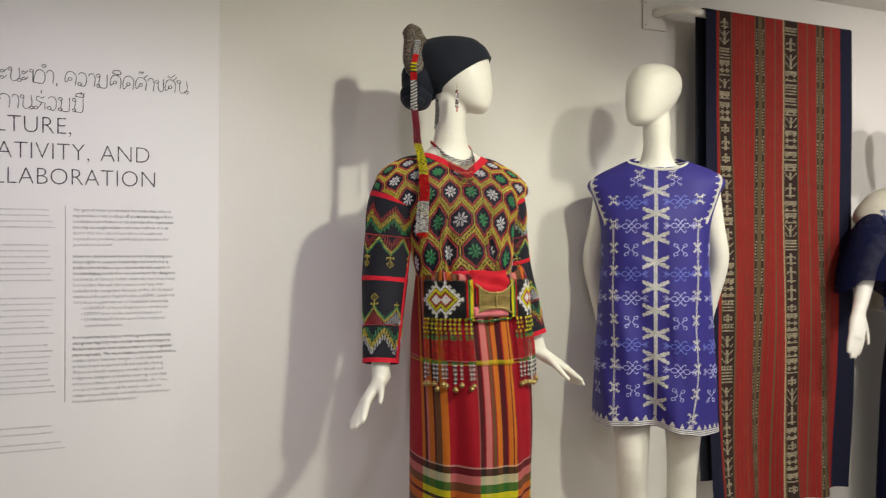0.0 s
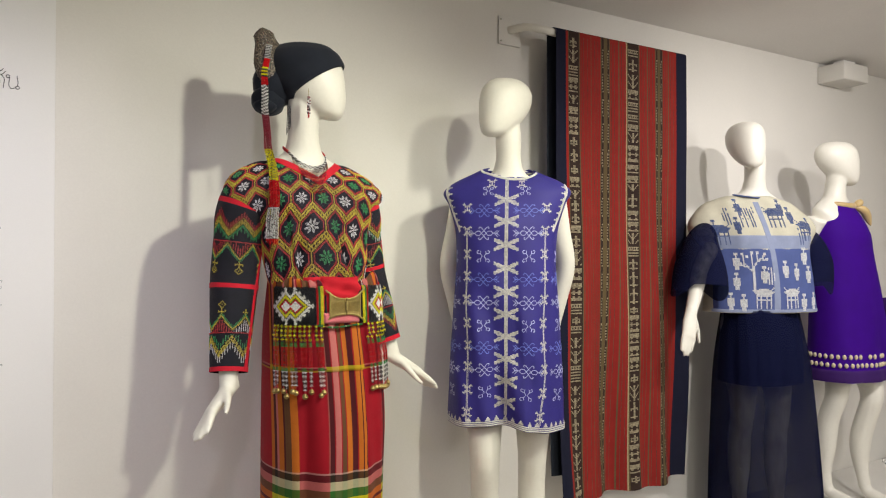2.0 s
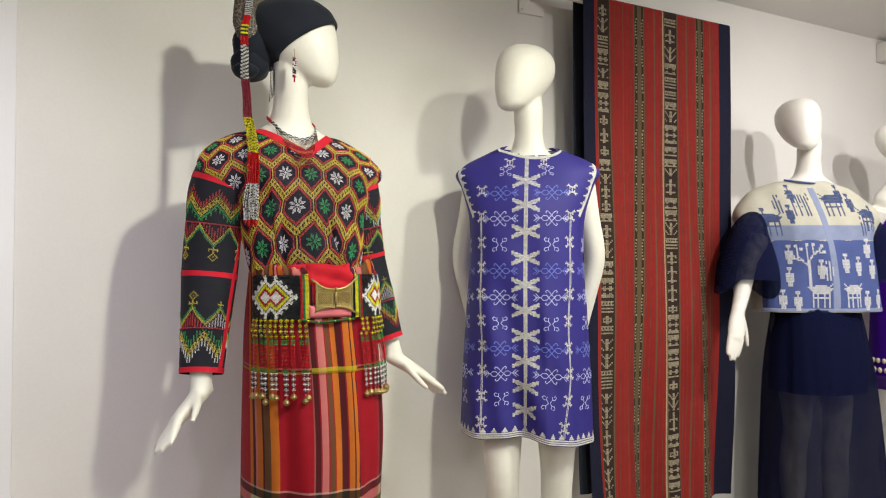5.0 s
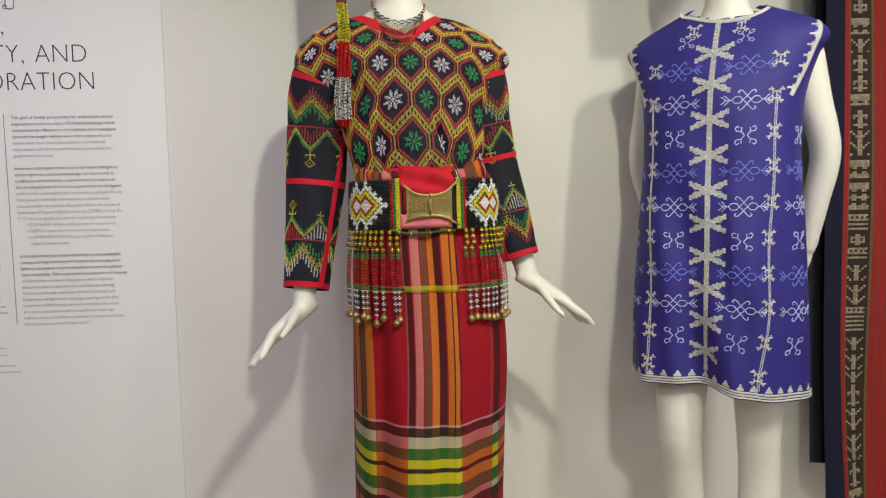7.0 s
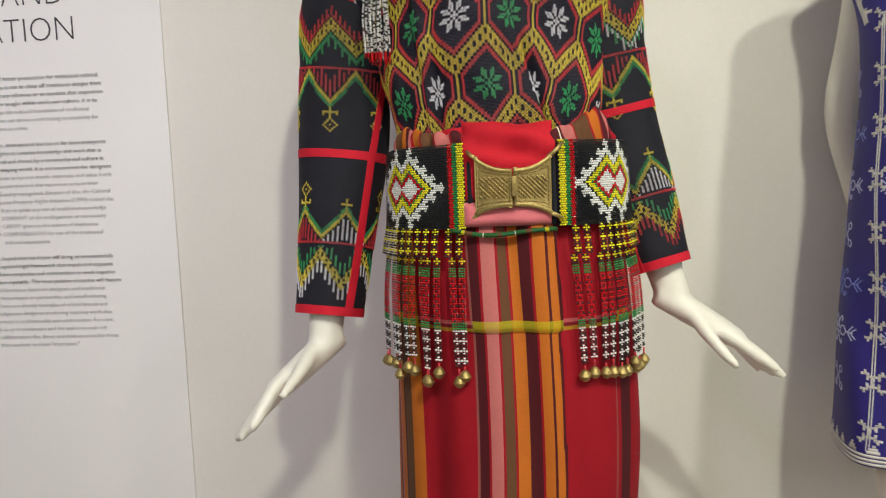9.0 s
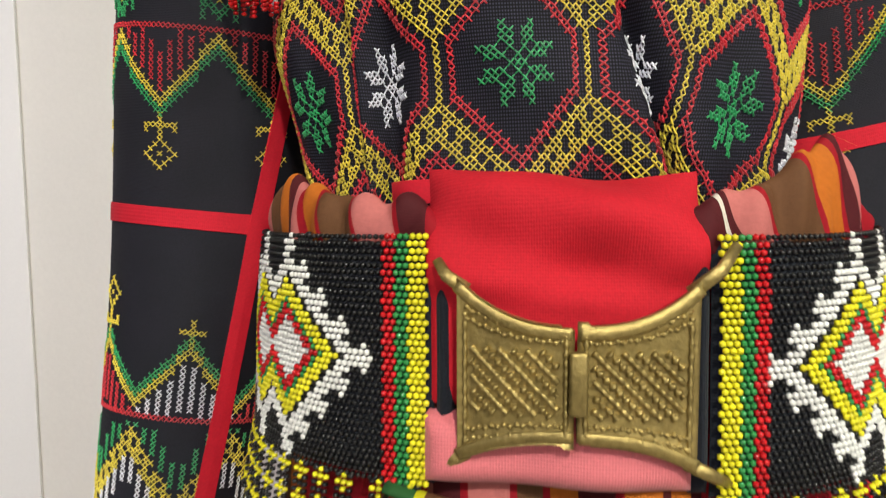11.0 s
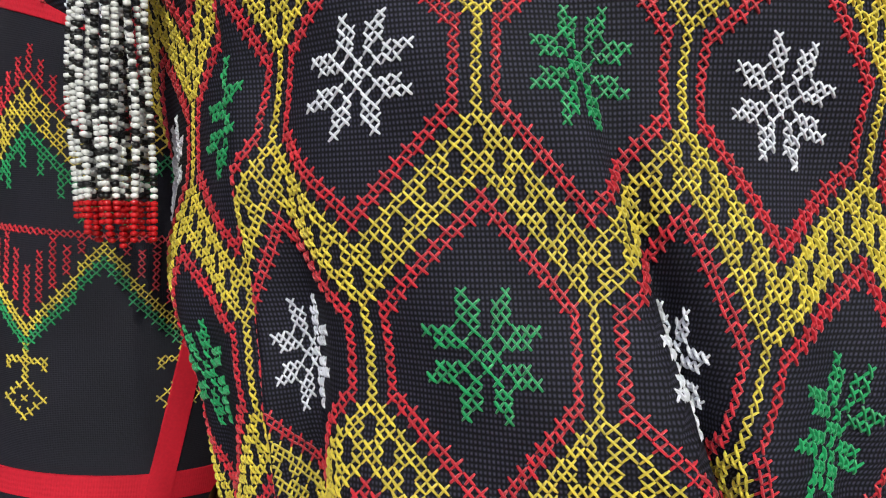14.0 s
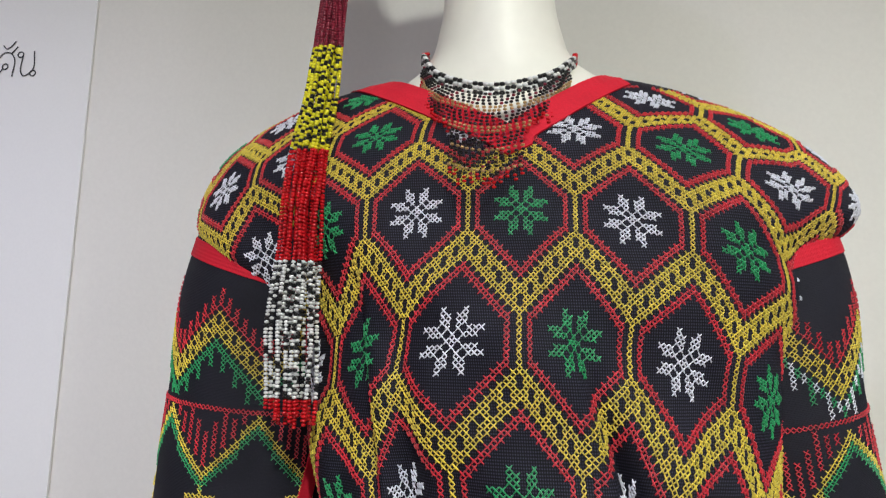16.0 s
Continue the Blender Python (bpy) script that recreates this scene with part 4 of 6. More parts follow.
def belt():
    t = thing("beaded_belt", (0.817, 1.80, 1.32), "black beaded belt with white and yellow diamond motifs and fringes", "belt")
    pitch = 0.00285
    for side in (-1, 1):
        inner = 0.0535 if side < 0 else 0.0640
        groups = {k: [] for k in "kwygr"}
        for a in range(54):
            for b in range(-18, 19):
                u = side * (inner + a * pitch + (0.5 * pitch if b % 2 else 0))
                groups[belt_bead(a, b, 31 if side < 0 else 28)].append((u, 1.370 + b * pitch - 0.0006 * a * (side < 0) * 0.1))
        base = patch(BELT, min(side * inner, side * (inner + 54 * pitch)) - 0.002, max(side * inner, side * (inner + 54 * pitch)) + 0.002, 1.317, 1.423, 0.0045, 50, 12, edge=0.004)
        strap = part("belt_panel", base[:2], SCARF, t, "black bead panel with a white-edged diamond", uv=base[2])
        made = {}
        for k, cells in groups.items():
            FR = frames_on(BELT, cells)
            made[k] = (FR[:, 0] + FR[:, 3] * (0.0062 if k in "ygr" else 0.0055), 0.00165 if k != "k" else 0.00142)
        bead_part("beadwork", made, strap, squash=(0.86, 0.86, 0.93), kind="stuff")
        # dark strap end towards the buckle
        e0, e1 = sorted((side * (inner - 0.003), side * (inner - 0.011)))
        g = patch(BELT, e0, e1, 1.319, 1.419, 0.006, 10, 20, edge=0.004)
        part("strap_end", g[:2], SCARF, t, "dark cloth strap end", uv=g[2])
        rng = np.random.default_rng(7 + side)
        spots = [2, 7, 13, 17.5, 22, 26.5, 31, 36, 41, 46, 51] if side < 0 else [6, 11, 19, 23.5, 28, 32.5, 37, 41.5, 46, 51]
        for q, a in enumerate(spots):
            u0 = side * (inner + a * pitch)
            end = 1.143 + rng.uniform(-0.004, 0.012)
            groups = {k: ([], 0.00158) for k in "kwygr"}
            sway = rng.uniform(-0.006, 0.006)
            out = rng.uniform(0.010, 0.016)
            zs = np.arange(1.317, end, -0.0031)
            for j, z in enumerate(zs):
                f = (1.317 - z) / (1.317 - end)
                if z > 1.268:
                    pat = ("kyk", "yyy", "kyk", "kkk")[j % 4]
                elif z > 1.258:
                    pat = "ggg"
                elif z > 1.200:
                    pat = ("rrr", "rkr", "rrr", "krk")[j % 4]
                elif z > 1.192:
                    pat = "ggg"
                else:
                    pat = ("kwk", "www", "kwk", "kkk")[j % 4]
                vv = max(z, 1.281)
                P = BELT.at(np.array([u0 - 0.0031, u0, u0 + 0.0031]) + sway * f, vv)
                if z < 1.281:
                    s = SKIRT.at(np.array([u0 - 0.0031, u0, u0 + 0.0031]) * 0.97 + sway * f, z)
                    P[:, :2] = P[:, :2] * 0.4 + s[:, :2] * 0.6
                ctr = np.array((0.817, 1.972))
                d = P[:, :2] - ctr
                d /= np.linalg.norm(d, axis=1)[:, None]
                P[:, :2] += d * (0.006 + out * math.sin(min(f * 1.4, 1) * 1.57) * 0.9)
                P[:, 2] = z
                for c, p in zip(pat, P):
                    groups[c][0].append(p)
                last = P[1]
            ob = bead_part("fringe_strand", groups, t, "yellow, red and white bead strand")
            V, F = tube([(*(last - np.array((0, 0, 0.004))), 0.0012), (*(last - np.array((0, 0, 0.013))), 0.0012)], 8)
            part("cord", (V, F), R_THREAD, ob)
            zb = last[2] - 0.017 - 0.004 * (q % 2)
            prof = [(0.0085, 0.0016), (0.0075, 0.0030), (0.006, 0.0048), (0.003, 0.0068), (0.0007, 0.0074), (0.0003, 0.0080), (-0.0006, 0.0080), (-0.001, 0.0074), (-0.004, 0.0062), (-0.0065, 0.0035), (-0.0075, 0.001)]
            V, F = tube([(last[0], last[1], zb + h, r) for h, r in prof], 14, True, (1, 0, 0))
            part("bell", (V, F), BRASS, ob, "small brass bell")


def buckle():
    t = thing("belt_buckle", (0.822, 1.785, 1.335), "tarnished brass clasp buckle with embossed diagonal ridges", "buckle")

    def front(x):
        return 1.7790 + 3.0 * (x - 0.822) ** 2

    def top(s):
        return 1.3905 + 0.0175 * abs(s) ** 2.6

    def low(s):
        return 1.3435 - 0.0115 * abs(s) ** 2.6
    for side in (-1, 1):
        n, m = 26, 14
        V = []
        for back in (0, 1):
            for i in range(n):
                s = side * (0.012 + (1.0 - 0.012) * i / (n - 1))
                x = 0.822 + 0.0470 * s
                for j in range(m):
                    f = j / (m - 1)
                    z = low(s) + (top(s) - low(s)) * f + (0.0015 * side if i < 3 else 0)
                    rim = 0.0012 if min(f, 1 - f) < 0.09 or i > n - 3 else 0.0
                    V.append((x, front(x) - rim + (0.0035 if back else 0), z))
        V = np.array(V)
        N = n * m
        F = grid_faces(n, m, closed=False, flip=side < 0)
        F += [tuple(N + q for q in f)[::-1] for f in grid_faces(n, m, closed=False, flip=side < 0)]
        ring = [i * m for i in range(n)] + [(n - 1) * m + j for j in range(1, m)] + [i * m + m - 1 for i in range(n - 2, -1, -1)] + [j for j in range(m - 2, 0, -1)]
        for a, b in zip(ring, ring[1:] + ring[:1]):
            F.append((a, b, N + b, N + a))
        plate = part("clasp_plate", (V, F), BRASS, t, "embossed brass plate")
        wires = []
        for zc in (1.386, 1.349):
            for k in range(2):
                pts = []
                for i in range(64):
                    s = side * (0.10 + 0.84 * i / 63)
                    x = 0.822 + 0.0470 * s
                    bow = 0.010 * abs(s) ** 2.6 * (1 if zc > 1.37 else -0.6)
                    pts.append((x, front(x) - 0.0006, zc + bow + (k - 0.5) * 0.004 + 0.0004 * math.sin(i * 0.8 + k * 3), 0.0008 + 0.0005 * math.sin(i * 1.57)))
                wires.append(tube(pts, 6))
        xl, xr = sorted((0.822 + 0.0470 * side * 0.14, 0.822 + 0.0470 * side * 0.88))
        for k in range(-4, 8):
            pts = []
            for i in range(60):
                f = i / 59
                x, z = xl + k * 0.0056 + f * 0.026, 1.3805 - f * 0.026
                if xl <= x <= xr:
                    pts.append((x, front(x) - 0.0006, z, 0.0013 + (0.0008 if k % 2 else 0.0002) * math.sin(i * 1.1)))
            if len(pts) > 5:
                wires.append(tube(pts, 6))
        for ss, half in ((0.93, 0.027), (0.08, 0.020)):
            x = 0.822 + 0.0470 * side * ss
            wires.append(tube([(x, front(x) - 0.0006, 1.367 + half * (i / 20 - 1), 0.0011 + 0.0003 * math.sin(i * 1.6)) for i in range(41)], 6))
        for edge, inset in ((top, -0.0030), (low, 0.0030)):
            pts = []
            for i in range(30):
                q = side * (0.03 + 0.97 * i / 29)
                x = 0.822 + 0.0470 * q
                pts.append((x, front(x) - 0.0008, edge(q) + inset, 0.0027, 0.0010))
            wires.append(tube(pts, 8, True, (0, -1, 0)))
        for V, F in wires:
            part("ridge", (V, F), BRASS, plate)
        # arm that runs out to the strap
        x0, x1 = 0.822 + 0.0470 * side, 0.822 + (0.056 if side < 0 else 0.062) * side
        for za, zb in ((1.403, 1.414 if side < 0 else 1.421), (1.336, 1.325)):
            V, F = tube([(x0 - 0.004 * side, front(x0), za, 0.0030, 0.0014), ((x0 + x1) / 2, front(x0) + 0.001, (za + zb) / 2, 0.0027, 0.0013), (x1, front(x1) + 0.004, zb, 0.0022, 0.0013)], 10)
            part("arm", (V, F), BRASS, plate)
    V, F = box(0.8195, 0.8265, 1.7740, 1.7790, 1.356, 1.381, 0.0012)
    part("hook", (V, F), BRASS, t, "brass hook in the clasp slot")


belt()
buckle()

# ---- cloth about the waist ----
ROLLS = [
    striped("striped_roll_pink", [(-0.25, PNK), (-0.215, BRN), (-0.155, ORG), (-0.115, MRN), (-0.095, PNK), (-0.075, RED), (-0.06, ORG), (-0.01, RED), (0.0, BRN), (0.07, RED), (0.08, PNK), (0.155, RED), (0.165, MRN), (0.215, RED)], (), -0.25, 0.25),
    striped("striped_roll_orange", [(-0.25, RED), (-0.225, MRN), (-0.16, WHT), (-0.15, MRN), (-0.135, PNK), (-0.07, RED), (-0.055, BRN), (0.045, RED), (0.06, ORG), (0.12, RED), (0.13, MRN), (0.16, PNK), (0.18, MRN), (0.22, RED)], (), -0.25, 0.25)]


def waist_cloth():
    t = thing("waist_sash", (0.815, 1.81, 1.42), "striped pink and orange waist cloth with a red fold", "sash")
    for side, (a, b) in ((-1, (-0.170, -0.046)), (1, (0.050, 0.158))):
        nu, nv = 80, 20
        V, uv = [], []
        us = np.linspace(a, b, nu)
        FR = frames_on(BELT, np.c_[us, np.full(nu, 1.424)])
        if side < 0:
            tall = 0.017 + 0.009 * np.exp(-((us + 0.145) / 0.030) ** 2)
        else:
            tall = 0.018 + 0.024 * np.exp(-((us - 0.125) / 0.030) ** 2)
        tall = tall * np.clip(np.minimum(us - a, b - us) / 0.012, 0.1, 1) ** 0.5
        for j in range(nv):
            ang = -0.45 + 3.6 * j / (nv - 1)
            crease = 0.0036 * (np.abs(np.sin(us * 120 + 0.6 * ang + side)) - 0.6) + 0.0014 * np.sin(us * 330 - 1.5 * ang)
            P = FR[:, 0] + FR[:, 3] * (np.cos(ang) * (0.009 + crease) - 0.006)[:, None]
            P[:, 2] += np.sin(ang) * (tall + crease)
            V.append(P)
            lean = (0.055 if side > 0 else 0.02) * np.sin(ang) * np.sin((us - a) / (b - a) * math.pi)
            uv += [((u - a) / (b - a) * 0.5 - 0.25 + d, 0.02 * ang) for u, d in zip(us, lean)]
        part("striped_roll", (np.concatenate(V), grid_faces(nv, nu, closed=False)), ROLLS[side > 0], t, "crumpled striped cloth", uv=np.array(uv))
    wave = lambda u, v: (0.0005 * math.sin(u * 140 + 3 * math.sin(v * 70)) + 0.0040 * math.sin(u * 46 + v * 150) + 0.0012 * math.sin(u * 90 - v * 190 + 1)) * min(1, max(0, (v - 1.392) / 0.012)) + 0.008 * math.exp(-((v - 1.430) / 0.014) ** 2) * math.exp(-(u / 0.06) ** 4)
    g = patch(BELT, -0.054, 0.060, 1.352, 1.449, 0.004, 46, 34, sag=wave, edge=0.01)
    part("red_fold", g[:2], RED_CLOTH, t, "plain red cotton fold", uv=g[2])
    # flat red strip where the blouse is tucked in
    V = []
    for z, k in ((1.436, 0.006), (1.4465, 0.006), (1.4475, 0.0), ):
        u = np.linspace(-0.075, 0.062, 40)
        FR = frames_on(BODY, np.c_[u, np.full(40, z + 0.0)])
        V.append(FR[:, 0] + FR[:, 3] * (k + 0.004))
    part("tuck_strip", (np.concatenate(V), grid_faces(3, 40, closed=False)), RED_TAPE, t, "flat red strip")
    g = patch(BELT, -0.056, 0.056, 1.319, 1.350, 0.010, 40, 14, sag=lambda u, v: 0.002 * math.sin(u * 90), edge=0.008)
    part("pink_fold", g[:2], PINK_CLOTH, t, "pink cotton edge under the buckle", uv=g[2])
    pts = [(*(frames_on(BELT, [(u, 1.315)])[0][0] + np.array((0, -0.007, 0.002 * math.sin(u * 50) - 0.005 * math.cos(u * 22)))), 0.0052 + 0.0010 * math.sin(u * 60 + 1), 0.0030) for u in np.linspace(-0.072, 0.060, 30)]
    V, F = tube(pts, 12, True, (0, 0, 1))
    uv = np.c_[np.repeat(np.linspace(-0.25, 0.25, 30), 12), np.zeros(360)]
    part("green_edge", (V, F), striped("green_plaid", [(-0.25, GRN), (-0.20, LIM), (-0.185, BRN), (-0.15, (0.02, 0.10, 0.03)), (-0.10, WHT), (-0.095, GRN), (-0.03, BRN), (-0.01, (0.02, 0.11, 0.04)), (0.05, WHT), (0.055, GRN), (0.10, BRN), (0.13, (0.02, 0.10, 0.03)), (0.19, LIM), (0.21, GRN)], (), -0.25, 0.25), t, "green plaid hem", uv=uv)


waist_cloth()

# ---- head cloth, tassel, jewellery ----
HEAD_C = (M1[0] - 0.029, M1[1], DECK_Z + 1.675)


def head_cloth():
    t = thing("head_scarf", (0.70, 1.99, 1.95), "dark navy head scarf tied at the nape with a beaded crest", "head scarf")
    n, m = 72, 22
    V = []
    for i in range(m):
        for j in range(n):
            th = 2 * math.pi * j / n
            y, edge = 0.0, 0.09
            for _ in range(6):
                edge = 0.080 + 0.70 * -y
                cy, rx, ry = curve_rows(HEAD_KEYS, [min(max(edge, 0.0), 0.2)])[0]
                y = cy - ry * math.cos(th)
            f = i / (m - 1)
            z = edge + (0.2215 - edge) * (1 - (1 - f) ** 1.6)
            cy, rx, ry = curve_rows(HEAD_KEYS, [max(z, 0.0)])[0]
            k = 1.07 + 0.008 * math.sin(7 * th + z * 60) - (0.035 if i == 0 else 0.0)
            V.append((rx * k * math.sin(th), (cy - ry * math.cos(th)) * k + 0.004, z + 0.008 * f))
    V = np.array(V)
    F = grid_faces(m, n) + [tuple(range((m - 1) * n, m * n))]
    a = radians(62)
    V = np.c_[V[:, 0] * math.cos(a) - V[:, 1] * math.sin(a), V[:, 0] * math.sin(a) + V[:, 1] * math.cos(a), V[:, 2]] + np.array(HEAD_C)
    ob = part("wrapped_cap", (V, F), SCARF, t, "smooth dark cap")
    sd = ob.modifiers.new("thick", "SOLIDIFY")
    sd.thickness, sd.offset = 0.003, 0.0
    knot = []
    for c, r in (((0.668, 2.015, 1.975), (0.050, 0.045, 0.046)), ((0.654, 2.000, 1.953), (0.034, 0.036, 0.022)), ((0.690, 2.02, 2.028), (0.066, 0.058, 0.070))):
        n, m = 24, 16
        W = []
        for i in range(m):
            ph = math.pi * (i + 0.001) / (m - 1 + 0.002)
            for j in range(n):
                th = 2 * math.pi * j / n
                k = 1 + 0.05 * math.sin(5 * th + 3 * ph) + 0.03 * math.sin(9 * th - 2 * ph)
                W.append((c[0] + r[0] * k * math.sin(ph) * math.cos(th), c[1] + r[1] * k * math.sin(ph) * math.sin(th), c[2] + r[2] * math.cos(ph)))
        knot.append((np.array(W), grid_faces(m, n)))
    part("knot", join(*knot), SCARF, t, "gathered cloth at the nape")
    # crest: a leaf-shaped beaded ornament
    prof = [(2.030, 0.052, 0.030), (2.06, 0.060, 0.032), (2.09, 0.058, 0.030), (2.12, 0.050, 0.026), (2.15, 0.038, 0.022), (2.172, 0.026, 0.016), (2.184, 0.010, 0.007)]
    V, F = tube(bend([(0.684 - 0.34 * (z - 2.06), 2.0, z, a + 0.004 * math.sin(z * 160), b) for z, a, b in prof], 18), 20, True, (0.3, -1, 0))
    crest = part("crest", (V, F), mottled("patterned_crest", (0.035, 0.024, 0.018), (0.22, 0.18, 0.13), 110), t, "brown patterned crest")
    rng = np.random.default_rng(5)
    P = {k: ([], 0.0011) for k in "wkm"}
    for v in V[rng.permutation(len(V))]:
        P["w" if rng.random() < 0.35 else ("m" if rng.random() < 0.3 else "k")][0].append(v + rng.normal(0, 0.0003, 3))
    bead_part("crest_beads", P, crest, kind="stuff")
    for k in range(4):
        x = 0.704 + 0.0035 * k
        V, F = tube(bend([(x, 1.945 + 0.003 * k, 1.955, 0.0009), (x - 0.001, 1.943, 1.915, 0.0009), (x - 0.003, 1.945, 1.865 + 0.006 * k, 0.0009)], 10), 6)
        part("cord", (V, F), SCARF, t, "thin dark cord")


def tassel():
    t = thing("bead_tassel", (0.632, 1.90, 1.54), "long beaded tassel in red, yellow, black and white", "tassel")
    axis = np.array([(2.13, 0.655, 1.960), (2.05, 0.640, 1.957), (1.95, 0.640, 1.955), (1.82, 0.645, 1.934), (1.74, 0.650, 1.895), (1.68, 0.649, 1.882), (1.60, 0.645, 1.889), (1.50, 0.643, 1.895)])[::-1]
    rng = np.random.default_rng(11)
    n = 22
    for s in range(n):
        a = 2 * math.pi * s / n * 2.618
        rad = math.sqrt((s + 0.5) / n)
        end = 1.545 + rng.uniform(-0.008, 0.006)
        groups = {k: ([], 0.0016) for k in "wkyrm"}
        z, j = 2.125, 0
        ph = rng.uniform(0, 6)
        while z > end:
            if z > 2.085:
                c = "wk"[j % 2]
            elif z > 2.06:
                c = "r"
            elif z > 2.03:
                c = "yk"[(j // 2) % 2]
            elif z > 2.005:
                c = "r"
            elif z > 1.918:
                c = "wk"[((j + s) // 2) % 2]
            elif z > 1.816:
                c = "m"
            elif z > 1.722:
                c = "yyk"[(j + s + (rng.random() < 0.3)) % 3]
            elif z > 1.647:
                c = "r"
            elif z > 1.557:
                c = "wwk"[(j + s + rng.integers(2)) % 3]
            else:
                c = "r"
            w = np.interp(z, (1.54, 1.60, 1.66, 1.74, 1.85, 2.1), (0.0175, 0.0185, 0.015, 0.0130, 0.0105, 0.008))
            x, y = np.interp(z, axis[:, 0], axis[:, 1]), np.interp(z, axis[:, 0], axis[:, 2])
            wob = 0.0010 * math.sin(z * 60 + ph)
            groups[c][0].append((x + rad * math.cos(a) * w + wob, y + rad * math.sin(a) * w * 0.55, z + rng.normal(0, 0.0002)))
            z -= 0.0024
            j += 1
        bead_part("bead_strand", groups, t, squash=(1, 1, 0.78))


def necklace():
    t = thing("bead_necklace", (0.772, 1.90, 1.71), "dark beaded collar necklace with a short fringe", "necklace")
    path = bend([(0.708, 2.000, 1.835, 0), (0.714, 1.955, 1.812, 0), (0.735, 1.922, 1.782, 0), (0.772, 1.908, 1.768, 0), (0.806, 1.922, 1.779, 0), (0.826, 1.957, 1.805, 0), (0.830, 2.000, 1.828, 0)], 70)[:, :3]
    groups = {k: ([], 0.0021) for k in "kwmr"}
    for i, p in enumerate(path):
        for k in (-1, 0, 1):
            c = ("r" if k else "m") if i < 11 or i > 59 else ("w" if (i // 2 + k) % 2 == 0 else "k")
            groups[c][0].append(p + np.array((0, -0.001, k * 0.0032)))
    bead_part("collar", groups, t, "black and white bead collar")
    rng = np.random.default_rng(2)
    for i in range(15, 56):
        p = path[i]
        f = abs(i - 35) / 19
        ln = (0.080 if f < 0.36 else 0.050) - 0.022 * f ** 1.4 + rng.uniform(-0.004, 0.004)
        groups = {k: ([], 0.0013) for k in "kwrom"}
        for j, d in enumerate(np.arange(0.006, ln, 0.0030)):
            c = "r" if d > ln - 0.006 else ("o" if j in (4, 5, 10, 11, 16, 21) else ("m" if (i + j) % 5 == 0 else "k"))
            groups[c][0].append(p + np.array((0.0008 * math.sin(j + i), -0.0035 - (0.62 * d if d < 0.05 else 0.031 + 0.45 * (d - 0.05)), -d)))
        bead_part("pendant_strand", groups, t, kind="stuff")


def earring():
    t = thing("earring", (0.752, 1.896, 1.90), "small brass and dark bead drop earring", "earring")
    V, F = tube(bend([(0.752, 1.900, 1.998, 0.0008), (0.752, 1.896, 1.985, 0.0008), (0.752, 1.896, 1.972, 0.0008)], 8), 6)
    part("hook", (V, F), BRASS, t)
    rng = np.random.default_rng(4)
    groups = {k: ([], 0.0022) for k in "kwmr"}
    for z in np.arange(1.972, 1.924, -0.0032):
        for dx in (-0.003, 0.003, 0):
            groups["kwm"[rng.integers(3)]][0].append((0.752 + dx, 1.896 + rng.normal(0, 0.001), z))
    for z in np.arange(1.924, 1.912, -0.003):
        groups["r"][0].append((0.752, 1.896, z))
    bead_part("drop", groups, t)


head_cloth()
tassel()
necklace()
earring()


# ---- figures drawn in stitch blocks ----
def raster(lines, width=0.55):
    """Cells met by polylines, in whole cells."""
    out = set()
    for pts in lines:
        for (x0, y0), (x1, y1) in zip(pts, pts[1:]):
            n = max(1, int(max(abs(x1 - x0), abs(y1 - y0)) * 2))
            for k in range(n + 1):
                out.add((round(x0 + (x1 - x0) * k / n), round(y0 + (y1 - y0) * k / n)))
    return out


def fourfold(lines):
    out = []
    for pts in lines:
        for sx in (1, -1):
            for sy in (1, -1):
                out.append([(x * sx, y * sy) for x, y in pts])
    return out


CROSSLET = raster(fourfold([[(0, 0), (0, 2)], [(0, 1), (3, 3), (4, 3)], [(3, 3), (3, 4)], [(2, 1), (2, 2)]]))
WING = {(x, y) for x in range(-10, 11) for y in range(-6, 7) if abs(x) > 1 and abs(abs(y) - 1 - max(0, abs(x) - 3) * 0.40) < 1.8 and not (abs(x) > 8 and abs(abs(y) - 4) > 1.2)}


# ---- indigo tunic dress ----
INDIGO = weave(surface("indigo_cotton", (0.029, 0.023, 0.195), 0.6, 0.16, 12, 0.08, 700, spec=0.3), 0.0012, 0.3)
SILVER_THREAD = surface("silver_thread", (0.50, 0.49, 0.47), 0.45, 0.2, 50, 0.2, 900, sheen=0.3, rand=0.25)
PALE_THREAD = surface("pale_blue_thread", (0.44, 0.47, 0.74), 0.5, 0.15, 50, 0.2, 900, sheen=0.3, rand=0.15)
BLUE_THREAD = surface("blue_thread", (0.13, 0.18, 0.62), 0.5, 0.15, 50, 0.2, 900, sheen=0.3, rand=0.15)


